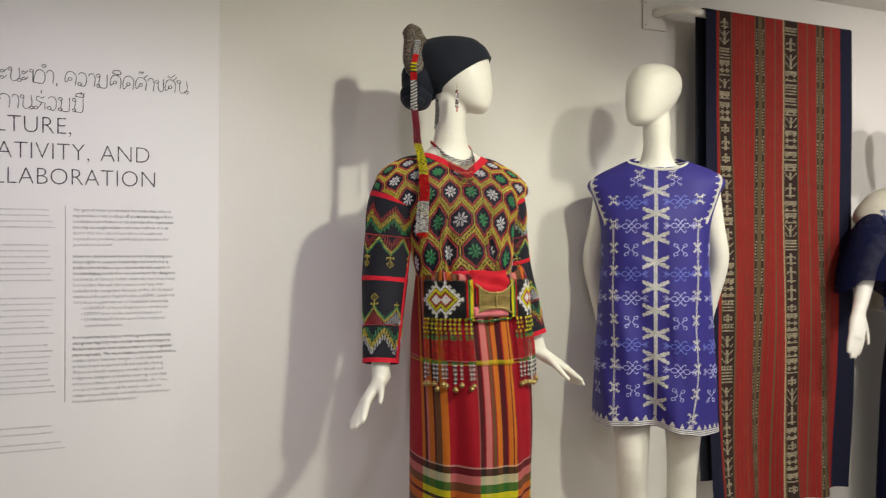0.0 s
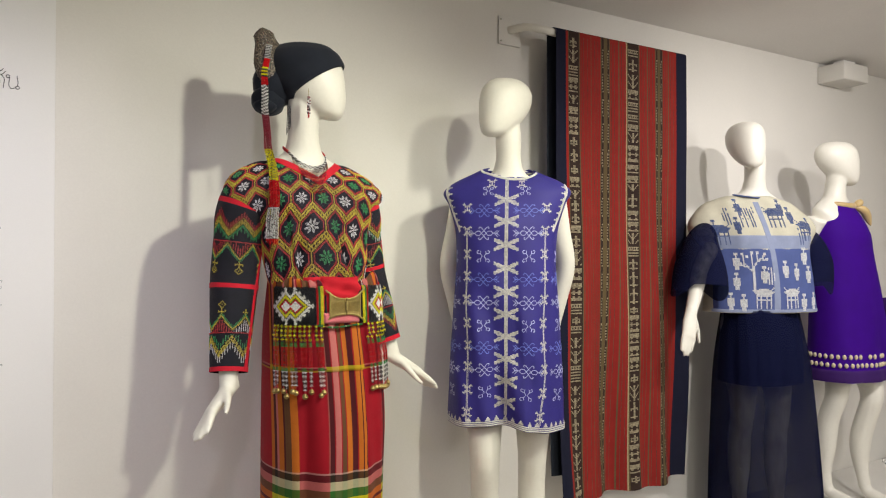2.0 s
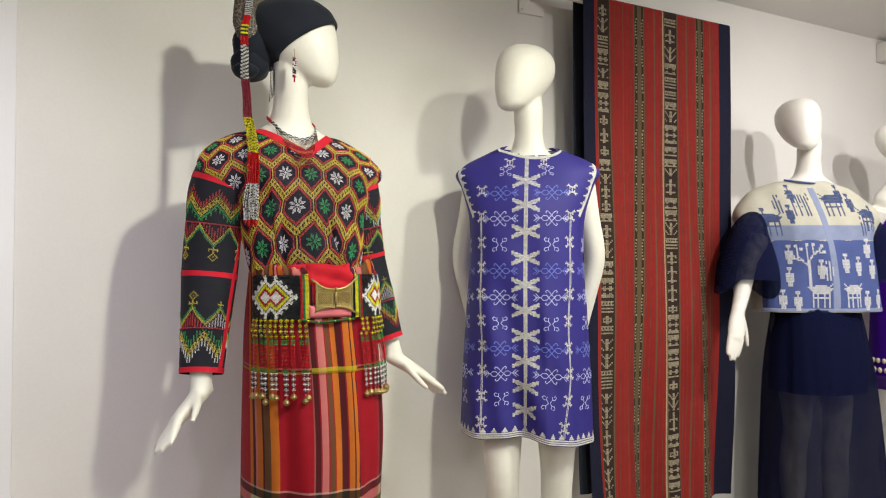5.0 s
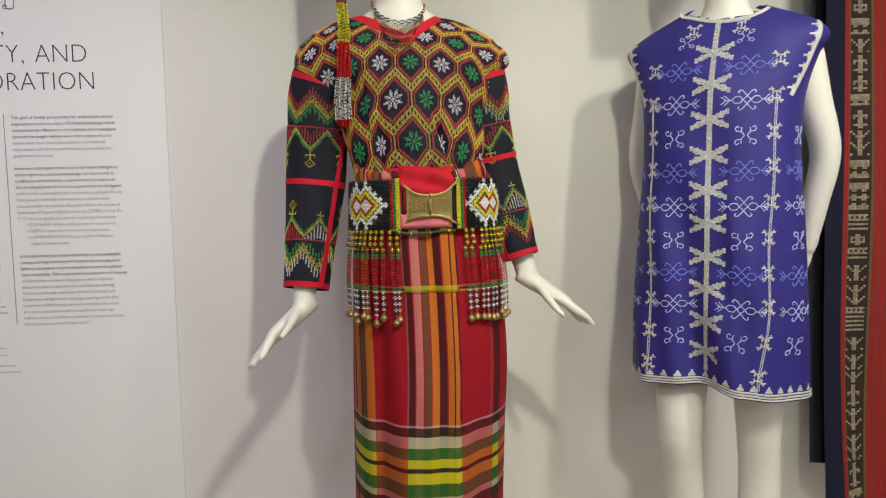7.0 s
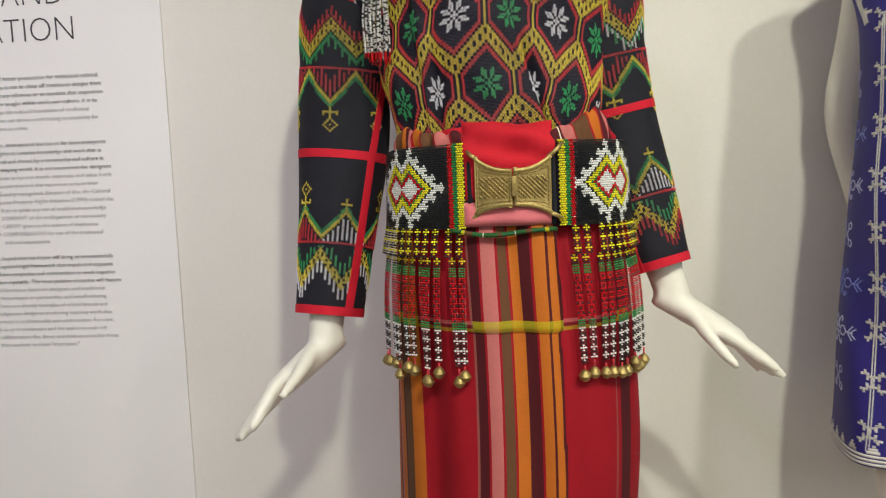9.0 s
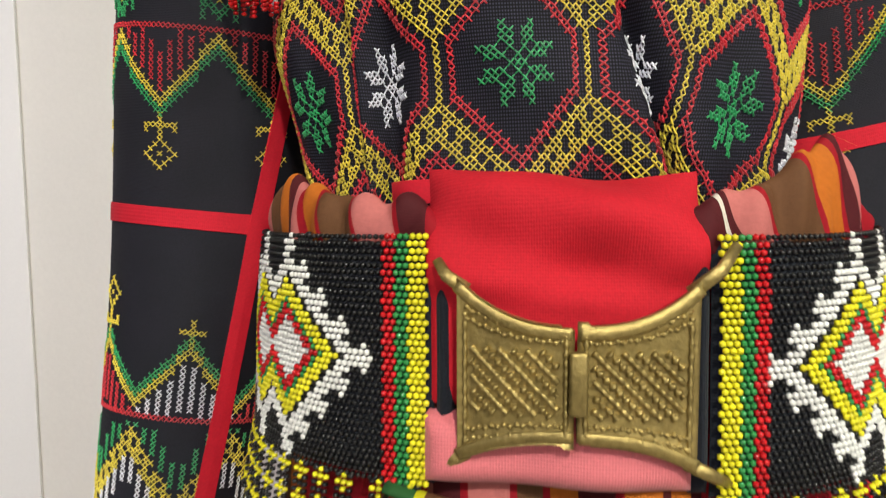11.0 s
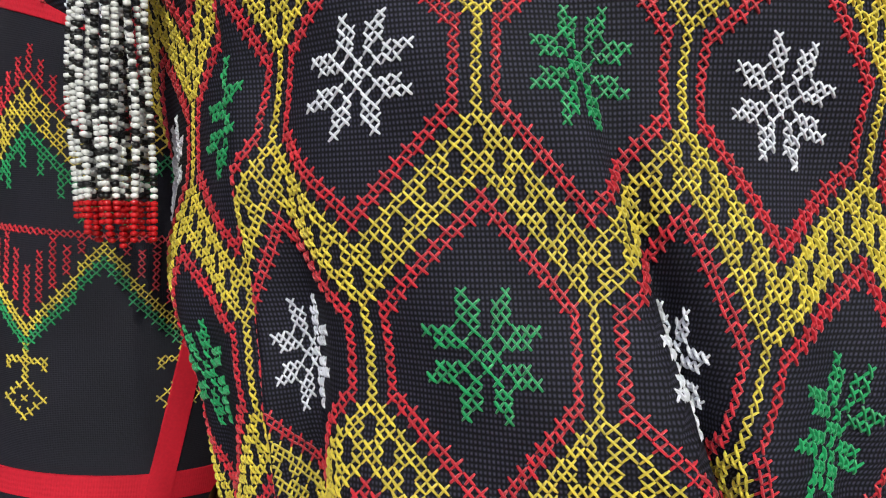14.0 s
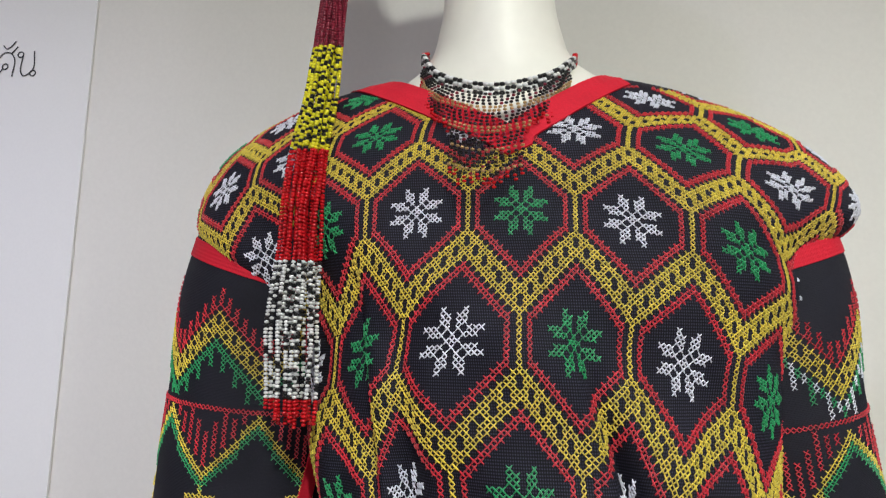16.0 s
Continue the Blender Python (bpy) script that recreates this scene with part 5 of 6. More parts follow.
def strokes(surf, lines, width, high=0.0009):
    """Stitched lines on a surface: ridged ribbons along polylines of (u, v)."""
    V, F, at = [], [], 0
    paths = []
    for pts in lines:
        pts = np.array(pts, dtype=float)
        d = np.r_[0, np.cumsum(np.hypot(*np.diff(pts, axis=0).T))]
        n = max(2, int(d[-1] / 0.0035) + 1)
        k = np.unique(np.r_[np.linspace(0, d[-1], n), d])
        paths.append(np.c_[np.interp(k, d, pts[:, 0]), np.interp(k, d, pts[:, 1])])
    Q = np.concatenate(paths)
    Q[:, 1] = np.round(Q[:, 1] / 0.0003) * 0.0003
    FR = frames_on(surf, Q)
    for q in paths:
        n = len(q)
        p, a, b, nrm = (FR[at:at + n, k] for k in range(4))
        g = np.gradient(q, axis=0)
        g /= np.linalg.norm(g, axis=1)[:, None] + 1e-12
        side = (b * g[:, :1] - a * g[:, 1:]) * width / 2
        for row in (p - side, p - side * 0.6 + nrm * high, p + side * 0.6 + nrm * high, p + side):
            V.append(row)
        o = at * 4
        for r in range(3):
            F += [(o + r * n + i, o + r * n + i + 1, o + (r + 1) * n + i + 1, o + (r + 1) * n + i) for i in range(n - 1)]
        at += n
    return np.concatenate(V), F


LONG_FIGURE = [[(0, 0.009), (0.009, 0), (0, -0.009), (-0.009, 0), (0, 0.009)]] + fourfold([[(0, 0.009), (0.009, 0.020), (0.015, 0.023), (0.019, 0.019), (0.016, 0.015)], [(0.009, 0), (0.015, 0.0075), (0.026, 0.0075), (0.033, 0)], [(0.033, 0), (0.050, 0)], [(0.037, 0), (0.049, 0.012)], [(0.044, 0), (0.056, 0.009)]])
SMALL_FIGURE = fourfold([[(0.003, 0), (0.010, 0.009), (0.020, 0.010), (0.023, 0.016), (0.019, 0.021), (0.014, 0.018)], [(0.010, 0.009), (0.009, 0.019)]])
NECK_X = 1.562


def tunic_shape(dx, dy, th, z):
    low = np.clip((1.55 - z) / 0.6, 0, 1)
    front = np.cos(th) > 0
    dy = dy + np.where(front, low * (0.017 * np.sin(dx * 30 + 2.4) + 0.009 * np.sin(dx * 62 + z * 9) - 0.012 * np.exp(-((dx - 0.06 - 0.05 * (1.2 - z)) / 0.018) ** 2)), 0)
    dy = dy + np.where(front, 0.003 * np.sin(dx * 34 + z * 22), 0)
    return dx, dy


TUNIC = Loft([(0.895, 1.556, 2.05, 0.214, 0.16, 2.4), (1.1, 1.558, 2.05, 0.205, 0.155, 2.4), (1.3, 1.560, 2.052, 0.194, 0.147, 2.4), (1.5, 1.563, 2.055, 0.182, 0.140, 2.4), (1.62, 1.566, 2.056, 0.190, 0.130, 2.4), (1.7, 1.569, 2.058, 0.214, 0.104, 2.4), (1.75, 1.571, 2.06, 0.232, 0.086, 2.3), (1.785, 1.572, 2.06, 0.190, 0.067, 2.2), (1.812, 1.572, 2.062, 0.13, 0.058, 2.1), (1.832, 1.572, 2.064, 0.086, 0.054, 2.0)], 240, 130, turn=-35, shape=tunic_shape)
TUNIC.P[:, :, 2] += (0.018 * np.exp(-(TUNIC.U / 0.10) ** 2) - 0.03 * (TUNIC.P[:, :, 0] - 1.62) / 0.4) * np.clip((1.3 - TUNIC.z) / 0.4, 0, 1)[:, None]


def in_scoop(x, z):
    return z > 1.792 + ((x - NECK_X) / 0.092) ** 2 * 0.034 if abs(x - NECK_X) < 0.092 else False


def tunic():
    t = thing("tunic_dress", (1.58, 2.05, 0.90), "indigo blue sleeveless tunic dress with silver and pale embroidery", "dress")
    V, F, uv = TUNIC.mesh(keep=lambda x, y, z: not (in_scoop(x, z) and y < 2.07) and z < 1.829)
    body = part("dress_body", (V, F), INDIGO, t, "indigo cotton", uv=uv)
    sd = body.modifiers.new("thick", "SOLIDIFY")
    sd.thickness, sd.offset = 0.002, -1
    g = 0.0041
    cells = set()
    for j in range(round(0.935 / g), round(1.79 / g)):
        for k in (-1, 0, 1):
            cells.add((k, j))
    for k in range(10):
        v = 1.711 - 0.081 * k
        for fig, u in ((WING, 0.0), (CROSSLET, 0.145), (CROSSLET, -0.145)):
            dv = 0.0 if u == 0 else 0.03
            if v - dv > 0.93:
                cells |= {(round(u / g) + x, round((v - dv) / g) + y) for x, y in fig}
    cells |= {(s * 13 + x, round(1.772 / g) + y) for s in (-1, 1) for x, y in CROSSLET}
    uv = [(i * g, j * g) for i, j in sorted(cells) if 0.93 < j * g < 1.80]
    P = frames_on(TUNIC, uv)[:, 0]
    uv = [c for c, p in zip(uv, P) if not in_scoop(p[0], p[2] + 0.010)]
    part("silver_embroidery", pads(TUNIC, uv, g, g, 0.0009, 0.95), SILVER_THREAD, body, smooth=False, kind="stuff")
    pale, blue = [], []
    for k in range(10):
        v = 1.711 - 0.081 * k - 0.040
        fig, store = ((LONG_FIGURE, blue), (LONG_FIGURE, pale), (SMALL_FIGURE, pale))[k % 3]
        for c in (-0.232, -0.080, 0.080, 0.232):
            if v > 0.965 and not (abs(c) > 0.2 and v > 1.58):
                store += [[(c + x, v + y) for x, y in line] for line in fig]
    for c in (-0.066, 0.066):
        pale += [[(c + x * 0.8, 1.742 + y * 0.7) for x, y in line] for line in SMALL_FIGURE]
    part("pale_embroidery", strokes(TUNIC, pale, 0.0021), PALE_THREAD, body, kind="stuff")
    part("blue_embroidery", strokes(TUNIC, blue, 0.0021), BLUE_THREAD, body, kind="stuff")
    for s in (-1, 1):
        part("side_line", strokes(TUNIC, [[(s * 0.145 + d, 0.92), (s * 0.145 + d, 1.60)] for d in (-0.0015, 0.0025)], 0.0018), SILVER_THREAD, body)
    for v in (0.899, 0.9055, 0.912):
        part("hem_cord", strokes(TUNIC, [[(-0.36, v), (0.36, v)]], 0.0046, 0.0016), SILVER_THREAD, t, "silver corded hem")
    rows = []
    for k in range(-9, 10):
        for w, v in ((0.009, 0.9185), (0.006, 0.9235), (0.0025, 0.9285)):
            rows.append([(k * 0.034 - w, v), (k * 0.034 + w, v)])
    part("hem_embroidery", strokes(TUNIC, rows, 0.0052), SILVER_THREAD, t, kind="stuff")
    # neck binding and armhole borders
    rows = []
    for x in np.linspace(-0.095, 0.095, 40):
        zz = min(1.787 + (x / 0.092) ** 2 * 0.034, 1.831)
        row = TUNIC.at(np.linspace(-0.30, 0.30, 500), zz)
        row = row[(row[:, 1] < 2.075)]
        rows.append((NECK_X + x, np.interp(NECK_X + x, row[:, 0], row[:, 1]) - 0.001, zz, 0.0050, 0.0012))
    part("neck_binding", tube(rows, 10, True, (0, -1, 0.2)), SILVER_THREAD, t, "silver stitched edge")
    for s in (-1, 1):
        line, teeth = [], []
        for f in np.linspace(0, 1, 30):
            line.append((s * (0.228 - 0.048 * f ** 1.1 + 0.012 * math.sin(f * 3.1)), 1.772 - 0.175 * f))
        for k in range(2, 29, 4):
            (u, v) = line[k]
            teeth += [[(u - s * 0.006, v + h), (u - s * (0.024 - abs(h) * 2.4), v + h)] for h in (-0.005, 0.0, 0.005)]
        part("armhole_border", strokes(TUNIC, [line], 0.012, 0.0016), SILVER_THREAD, t, "silver stitched border")
        part("armhole_embroidery", strokes(TUNIC, teeth, 0.0050), SILVER_THREAD, t, kind="stuff")


tunic()


# ---- hanging striped textile ----
class Sheet:
    """A hanging cloth; u metres from its left edge, v the height."""

    def __init__(self, x0, y0):
        self.x0, self.y0 = x0, y0

    def at(self, u, v):
        u = np.asarray(u, dtype=float)
        low = np.clip((2.1 - v) / 1.6, 0, 1)
        y = self.y0 - low * (0.028 * np.sin(u * 14 + 0.6) + 0.018 * np.sin(u * 31 + v * 2.2)) - 0.010 * low * np.sin(v * 5 + u * 3) - 0.03 * low * np.exp(-((u - 0.55 - 0.1 * (0.9 - v)) / 0.05) ** 2) * max(0, 1.2 - v)
        x = self.x0 + u + 0.012 * low * np.sin(u * 9)
        return np.c_[x, y, np.full(len(u), v)]


NVY, TRED, TDRK, OLV, TCRM = (0.008, 0.009, 0.024), (0.225, 0.016, 0.013), (0.030, 0.017, 0.014), (0.10, 0.072, 0.034), (0.33, 0.27, 0.16)
text_stops = [(0.0, NVY), (0.050, TRED), (0.062, OLV), (0.066, TDRK), (0.122, OLV), (0.127, TRED), (0.188, OLV), (0.193, TRED), (0.245, OLV), (0.250, TDRK), (0.262, OLV), (0.283, TDRK), (0.294, OLV), (0.298, TRED), (0.348, OLV), (0.353, TRED), (0.395, TCRM), (0.399, OLV), (0.405, TDRK), (0.470, OLV), (0.478, TRED), (0.523, OLV), (0.528, TRED), (0.575, OLV), (0.580, TDRK), (0.590, OLV), (0.608, TDRK), (0.620, OLV), (0.624, TRED), (0.658, OLV), (0.663, TRED), (0.712, NVY)]
WOVEN = striped("warp_ikat", text_stops, (), 0.0, 0.785, rough=0.85, pitch=0.002)
CREAM_THREAD = surface("cream_thread", (0.25, 0.21, 0.14), 0.7, 0.3, 40, 0.2, 700, rand=0.3)


def textile():
    t = thing("hanging_textile", (2.32, 2.22, 0.48), "long red woven textile with navy edges and figured stripes", "textile")
    sh = Sheet(1.932, 2.215)
    for name, y, z0, us in (("front_length", 2.215, 0.480, (0, 0.784)), ("back_length", 2.262, 0.60, (-0.012, 0.775))):
        s = Sheet(1.932, y)
        u = np.linspace(us[0], us[1], 120)
        vs = np.linspace(z0, 2.455, 110)
        V = np.concatenate([s.at(u, v) for v in vs])
        uv = np.array([(a, v) for v in vs for a in u])
        ob = part(name, (V, grid_faces(110, 120, closed=False)), WOVEN if name[0] == "f" else SCARF, t, "red striped length" if name[0] == "f" else "dark lining length", uv=uv)
        if name[0] == "f":
            front = ob
    # the fold over the rod
    u = np.linspace(0, 0.784, 60)
    V, uv = [], []
    for k in range(9):
        a = math.pi * k / 8
        V.append(np.c_[1.932 + u, np.full(60, 2.2385 - 0.0235 * math.cos(a)), np.full(60, 2.455 + 0.014 * math.sin(a))])
        uv += [(x, 2.455 + 0.01 * k) for x in u]
    part("top_fold", (np.concatenate(V), grid_faces(9, 60, closed=False)), WOVEN, t, uv=np.array(uv))
    rng = np.random.default_rng(21)
    g = 0.0062
    cells = []
    for c0, n in ((0.070, 8), (0.409, 10)):
        z = 2.43
        while z > 0.52:
            h = int(rng.integers(5, 13))
            kind = rng.integers(4)
            for r in range(h):
                for c in range(n):
                    m = min(c, n - 1 - c)
                    on = ((kind == 0 and (r % 2 == 0 or (r == 1 and c % 2 == 0))) or (kind == 1 and (abs(m - r % 5) < 1 or m == n // 2 - 1)) or (kind == 2 and (r in (0, 1, h - 1) or m in (1, 2) and r % 4 or r % 4 == 2)) or (kind == 3 and (m == n // 2 - 1 or r in (h // 3, h - 2) and m > 0 or (r == h // 3 + 1 and m == 1))))
                    if on:
                        cells.append((c0 + c * g, round((z - r * g) / g) * g))
            z -= (h + rng.integers(1, 3)) * g
    for c0 in (0.256, 0.288, 0.584, 0.614):
        for k in range(160):
            if k % 9 not in (0, 1):
                cells.append((c0 + (g * 0.5 if k % 9 in (2, 8) else 0), round((2.43 - k * 0.012) / g) * g))
    lines = []
    for u in (0.135, 0.150, 0.172, 0.212, 0.230, 0.308, 0.326, 0.368, 0.384, 0.492, 0.508, 0.540, 0.560, 0.636, 0.648, 0.676, 0.694):
        lines += [(u, 0.50 + 0.04 * k) for k in range(49)]
    part("stripe_threads", pads(sh, lines, 0.0022, 0.0405, 0.0006, 1.0), surface("dark_stripe_thread", (0.085, 0.035, 0.018), 0.8, 0.3, 30, 0.1, 500, rand=0.3), front, "thin dark stripe threads", smooth=False, kind="stuff")
    part("figured_weave", pads(sh, cells, g, g, 0.0012, 0.95), CREAM_THREAD, front, "cream figured bands", smooth=False, kind="stuff")
    r = thing("textile_rod", (2.30, 2.24, 2.44), "cream painted rod on a square wall plate", "rod")
    part("rod", tube(bend([(1.80, 2.365, 2.47, 0.016), (1.835, 2.30, 2.472, 0.017), (1.875, 2.25, 2.456, 0.0165), (1.95, 2.2385, 2.448, 0.016), (2.10, 2.2385, 2.448, 0.016), (2.35, 2.2385, 2.448, 0.016), (2.60, 2.2385, 2.448, 0.016), (2.71, 2.2385, 2.45, 0.016), (2.745, 2.28, 2.462, 0.0165), (2.76, 2.365, 2.468, 0.016)], 60), 16), FIBRE, r)
    for x in (1.80, 2.76):
        part("wall_plate", box(x - 0.055, x + 0.055, WALL_Y - 0.010, WALL_Y - 0.001, 2.405, 2.525, 0.002), PLASTER, r, "square wall plate")
    for z in (2.42, 2.51):
        part("screw", balls([(1.755, WALL_Y - 0.011, z)], 0.004), SILVER, r)


textile()

# ---- woven top and sheer skirt ----
TOP_CREAM = weave(surface("cream_weave", (0.50, 0.48, 0.38), 0.8, 0.1, 30, 0.1, 600), 0.002, 0.3)
TOP_BLUE = surface("blue_figure_thread", (0.05, 0.08, 0.20), 0.7, 0.2, 40, 0.1, 600, rand=0.15)
TOP_FIELD = weave(surface("pale_blue_weave", (0.23, 0.27, 0.40), 0.8, 0.15, 30, 0.1, 600), 0.002, 0.3)
TOP_WHITE = surface("white_figure_thread", (0.62, 0.63, 0.64), 0.7, 0.1, 40, 0.1, 600, rand=0.12)
TOP_DEEP = weave(surface("deep_blue_weave", (0.060, 0.090, 0.26), 0.8, 0.15, 30, 0.1, 600), 0.002, 0.3)
NAVY = surface("navy_lining", (0.006, 0.007, 0.036), 0.7, 0.2, 14, 0.05, 600, spec=0.1)
SHEER = sheer("navy_chiffon", (0.005, 0.007, 0.032), 0.80)
SHEER_SLEEVE = sheer("navy_chiffon_sleeve", (0.006, 0.008, 0.034), 0.86)

HOUSE = raster([[(-6, 5), (6, 5)], [(-7, 6), (7, 6)], [(-5, 7), (5, 7)], [(-3, 8), (3, 8)], [(-6, 8), (-7, 9)], [(6, 8), (7, 9)], [(-5, -6), (-5, 4)], [(-2, -6), (-2, 4)], [(2, -6), (2, 4)], [(5, -6), (5, 4)], [(-5, 0), (5, 0)], [(-5, 4), (5, 4)], [(-4, 3), (4, 3)]])
TREE = raster([[(0, -14), (0, 4)], [(1, -14), (1, 4)], [(-1, -14), (2, -14)], [(0, 0), (-6, 7), (-6, 12)], [(0, 3), (5, 9), (9, 12)], [(0, 4), (0, 13)], [(-3, 4), (-8, 5)], [(4, 8), (4, 13)], [(6, 10), (9, 9)]]) | {(x + a, y + b) for x, y in ((-7, 13), (-9, 6), (0, 14), (4, 14), (9, 13), (10, 9), (-4, 11)) for a in (0, 1) for b in (0, 1)}
BLOCK = {(x, y) for x in range(-2, 3) for y in range(-6, 7) if abs(x) <= (1 if abs(y) > 3 else 2) and not (y in (3, 4) and abs(x) > 0)}
TORSO_TOP = Loft([(1.255, 3.010, 2.050, 0.262, 0.150, 2.4), (1.40, 3.005, 2.050, 0.246, 0.146, 2.4), (1.55, 2.985, 2.052, 0.250, 0.138, 2.4), (1.65, 2.965, 2.055, 0.306, 0.116, 2.35), (1.71, 2.955, 2.058, 0.268, 0.092, 2.25), (1.765, 2.945, 2.060, 0.192, 0.066, 2.1), (1.795, 2.94, 2.062, 0.095, 0.052, 2.0)], 200, 100, turn=-24,
                 shape=lambda dx, dy, th, z: (dx, dy + np.where(np.cos(th) > 0, 0.006 * np.sin(dx * 26 + z * 8) + 0.003 * np.sin(dx * 60), 0)))


def woven_top():
    t = thing("woven_top", (3.0, 2.05, 1.255), "cream and blue woven top with white house and tree figures", "top")
    V, F, uv = TORSO_TOP.mesh(keep=lambda x, y, z: z < 1.790)
    body = part("top_body", (V, F), TOP_CREAM, t, "cream woven cloth", uv=uv)
    sd = body.modifiers.new("thick", "SOLIDIFY")
    sd.thickness, sd.offset = 0.002, -1
    for name, mat, a, b, z0, z1, h in (("yoke_band", TOP_FIELD, -0.25, 0.25, 1.545, 1.605, 0.001), ("figured_panel", TOP_DEEP, -0.29, 0.29, 1.262, 1.545, 0.001), ("middle_strip", TOP_FIELD, -0.016, 0.016, 1.262, 1.76, 0.002), ("hem_band", TOP_FIELD, -0.30, 0.30, 1.257, 1.272, 0.0022)):
        gq = patch(TORSO_TOP, a, b, z0, z1, h, 40, 24, edge=0.002)
        part(name, gq[:2], mat, body, "pale blue woven band" if mat is TOP_FIELD else "deep blue woven panel", uv=gq[2])
    g = 0.0060
    white, blue = set(), set()

    def put(store, fig, u, v, k=1.0):
        for x, y in fig:
            store.add((round(u / g + x * k), round(v / g + y * k)))
    put(white, TREE, -0.100, 1.44)
    put(white, HOUSE, -0.060, 1.312)
    put(white, HOUSE, 0.080, 1.312)
    for u, v in ((-0.055, 1.43), (-0.027, 1.42), (0.055, 1.45), (0.115, 1.44), (0.150, 1.30), (-0.150, 1.30), (-0.175, 1.40), (0.180, 1.43), (-0.205, 1.31), (0.21, 1.31), (-0.170, 1.49), (0.160, 1.51)):
        put(white, BLOCK, u, v)
    for u, v in ((-0.075, 1.68), (0.065, 1.68), (-0.21, 1.60), (0.20, 1.62)):
        put(blue, HOUSE, u, v)
    for u, v in ((-0.13, 1.65), (-0.165, 1.69), (0.14, 1.70), (0.165, 1.60), (-0.235, 1.64), (0.235, 1.65), (-0.10, 1.735), (0.10, 1.735)):
        put(blue, BLOCK, u, v)
    for name, cells, mat, h in (("white_weave", white, TOP_WHITE, 0.003), ("blue_weave", blue, TOP_BLUE, 0.0016)):
        part(name, pads(TORSO_TOP, [(i * g, j * g) for i, j in sorted(cells)], g, g, h, 1.0), mat, body, smooth=False, kind="stuff")
    V, F = tube(bend([(2.845, 2.065, 1.795, 0.004), (2.87, 2.025, 1.786, 0.004), (2.94, 2.003, 1.780, 0.004), (3.01, 2.025, 1.786, 0.004), (3.035, 2.065, 1.795, 0.004)], 30), 8)
    part("neck_binding", (V, F), TOP_BLUE, t, "dark blue neck binding")
    for s, keys in ((-1, [(2.760, 2.130, 1.625, 0.056), (2.700, 2.120, 1.57, 0.084), (2.655, 2.100, 1.48, 0.104), (2.638, 2.085, 1.37, 0.112)]), (1, [(3.185, 1.965, 1.640, 0.048), (3.225, 1.955, 1.57, 0.072), (3.255, 1.945, 1.48, 0.088), (3.265, 1.945, 1.38, 0.090)])):
        arm = Sleeve(keys, 60, 72, 0.09, 2 * s)
        V, F, uv = arm.mesh()
        V[:, 2] -= 0.05 * np.maximum(0, np.sin(np.tile(np.linspace(-np.pi, np.pi, 73), 60) * 2 + s)) * np.repeat(np.linspace(0, 1, 60), 73) ** 3
        part("sleeve", (V, F), SHEER_SLEEVE, t, "sheer navy flared sleeve", uv=uv)


def ruffled(keys, amp, waves, n=300, rows=60):
    def shape(dx, dy, th, z):
        k = np.clip((keys[-1][0] - z) / (keys[-1][0] - keys[0][0]), 0, 1)
        w = 1 + amp * (0.25 + k) * (np.sin(waves * th + 2 * np.sin(3 * th)) + 0.5 * np.sin(1.7 * waves * th + z * 3 + 1))
        return dx * w, dy * w
    return Loft(keys, n, rows, shape=shape)


def navy_skirt():
    t = thing("sheer_skirt", (3.0, 2.05, 0.28), "long sheer navy chiffon skirt over a short opaque lining", "skirt")
    L = ruffled([(0.93, 3.02, 2.05, 0.205, 0.165, 2.2), (1.10, 3.02, 2.05, 0.200, 0.160, 2.2), (1.27, 3.015, 2.05, 0.185, 0.130, 2.2)], 0.012, 14)
    part("lining", L.mesh()[:2], NAVY, t, "opaque navy lining")
    L = ruffled([(0.275, 3.05, 2.05, 0.275, 0.225, 2.2), (0.70, 3.04, 2.05, 0.255, 0.205, 2.2), (1.05, 3.025, 2.05, 0.225, 0.180, 2.2), (1.265, 3.015, 2.05, 0.195, 0.140, 2.2)], 0.022, 15)
    part("chiffon_layer", L.mesh()[:2], SHEER, t, "sheer navy chiffon")


woven_top()
navy_skirt()

# ---- purple dress ----
PURPLE = weave(surface("purple_crepe", (0.040, 0.001, 0.215), 0.75, 0.14, 12, 0.06, 600, spec=0.12), 0.0012, 0.25)
PURPLE_DARK = surface("purple_band", (0.045, 0.014, 0.12), 0.7, 0.2, 12, 0.06, 600, spec=0.15)
GOLD_SCARF = surface("gold_satin", (0.50, 0.36, 0.16), 0.4, 0.2, 20, 0.1, 300, sheen=0.3)
SHELL = surface("shell", (0.62, 0.52, 0.36), 0.35, 0.25, 90, 0.1, 300, rand=0.2)
GOWN = Loft([(0.885, 3.735, 2.045, 0.250, 0.165, 2.3), (1.10, 3.725, 2.045, 0.228, 0.152, 2.3), (1.35, 3.70, 2.045, 0.200, 0.135, 2.3), (1.52, 3.67, 2.045, 0.180, 0.125, 2.3), (1.64, 3.65, 2.046, 0.168, 0.122, 2.2), (1.725, 3.637, 2.050, 0.132, 0.096, 2.1), (1.785, 3.630, 2.052, 0.078, 0.066, 2.0)], 160, 80,
            shape=lambda dx, dy, th, z: (dx, dy + 0.006 * np.clip((1.4 - z) / 0.4, 0, 1) * np.sin(dx * 40)))


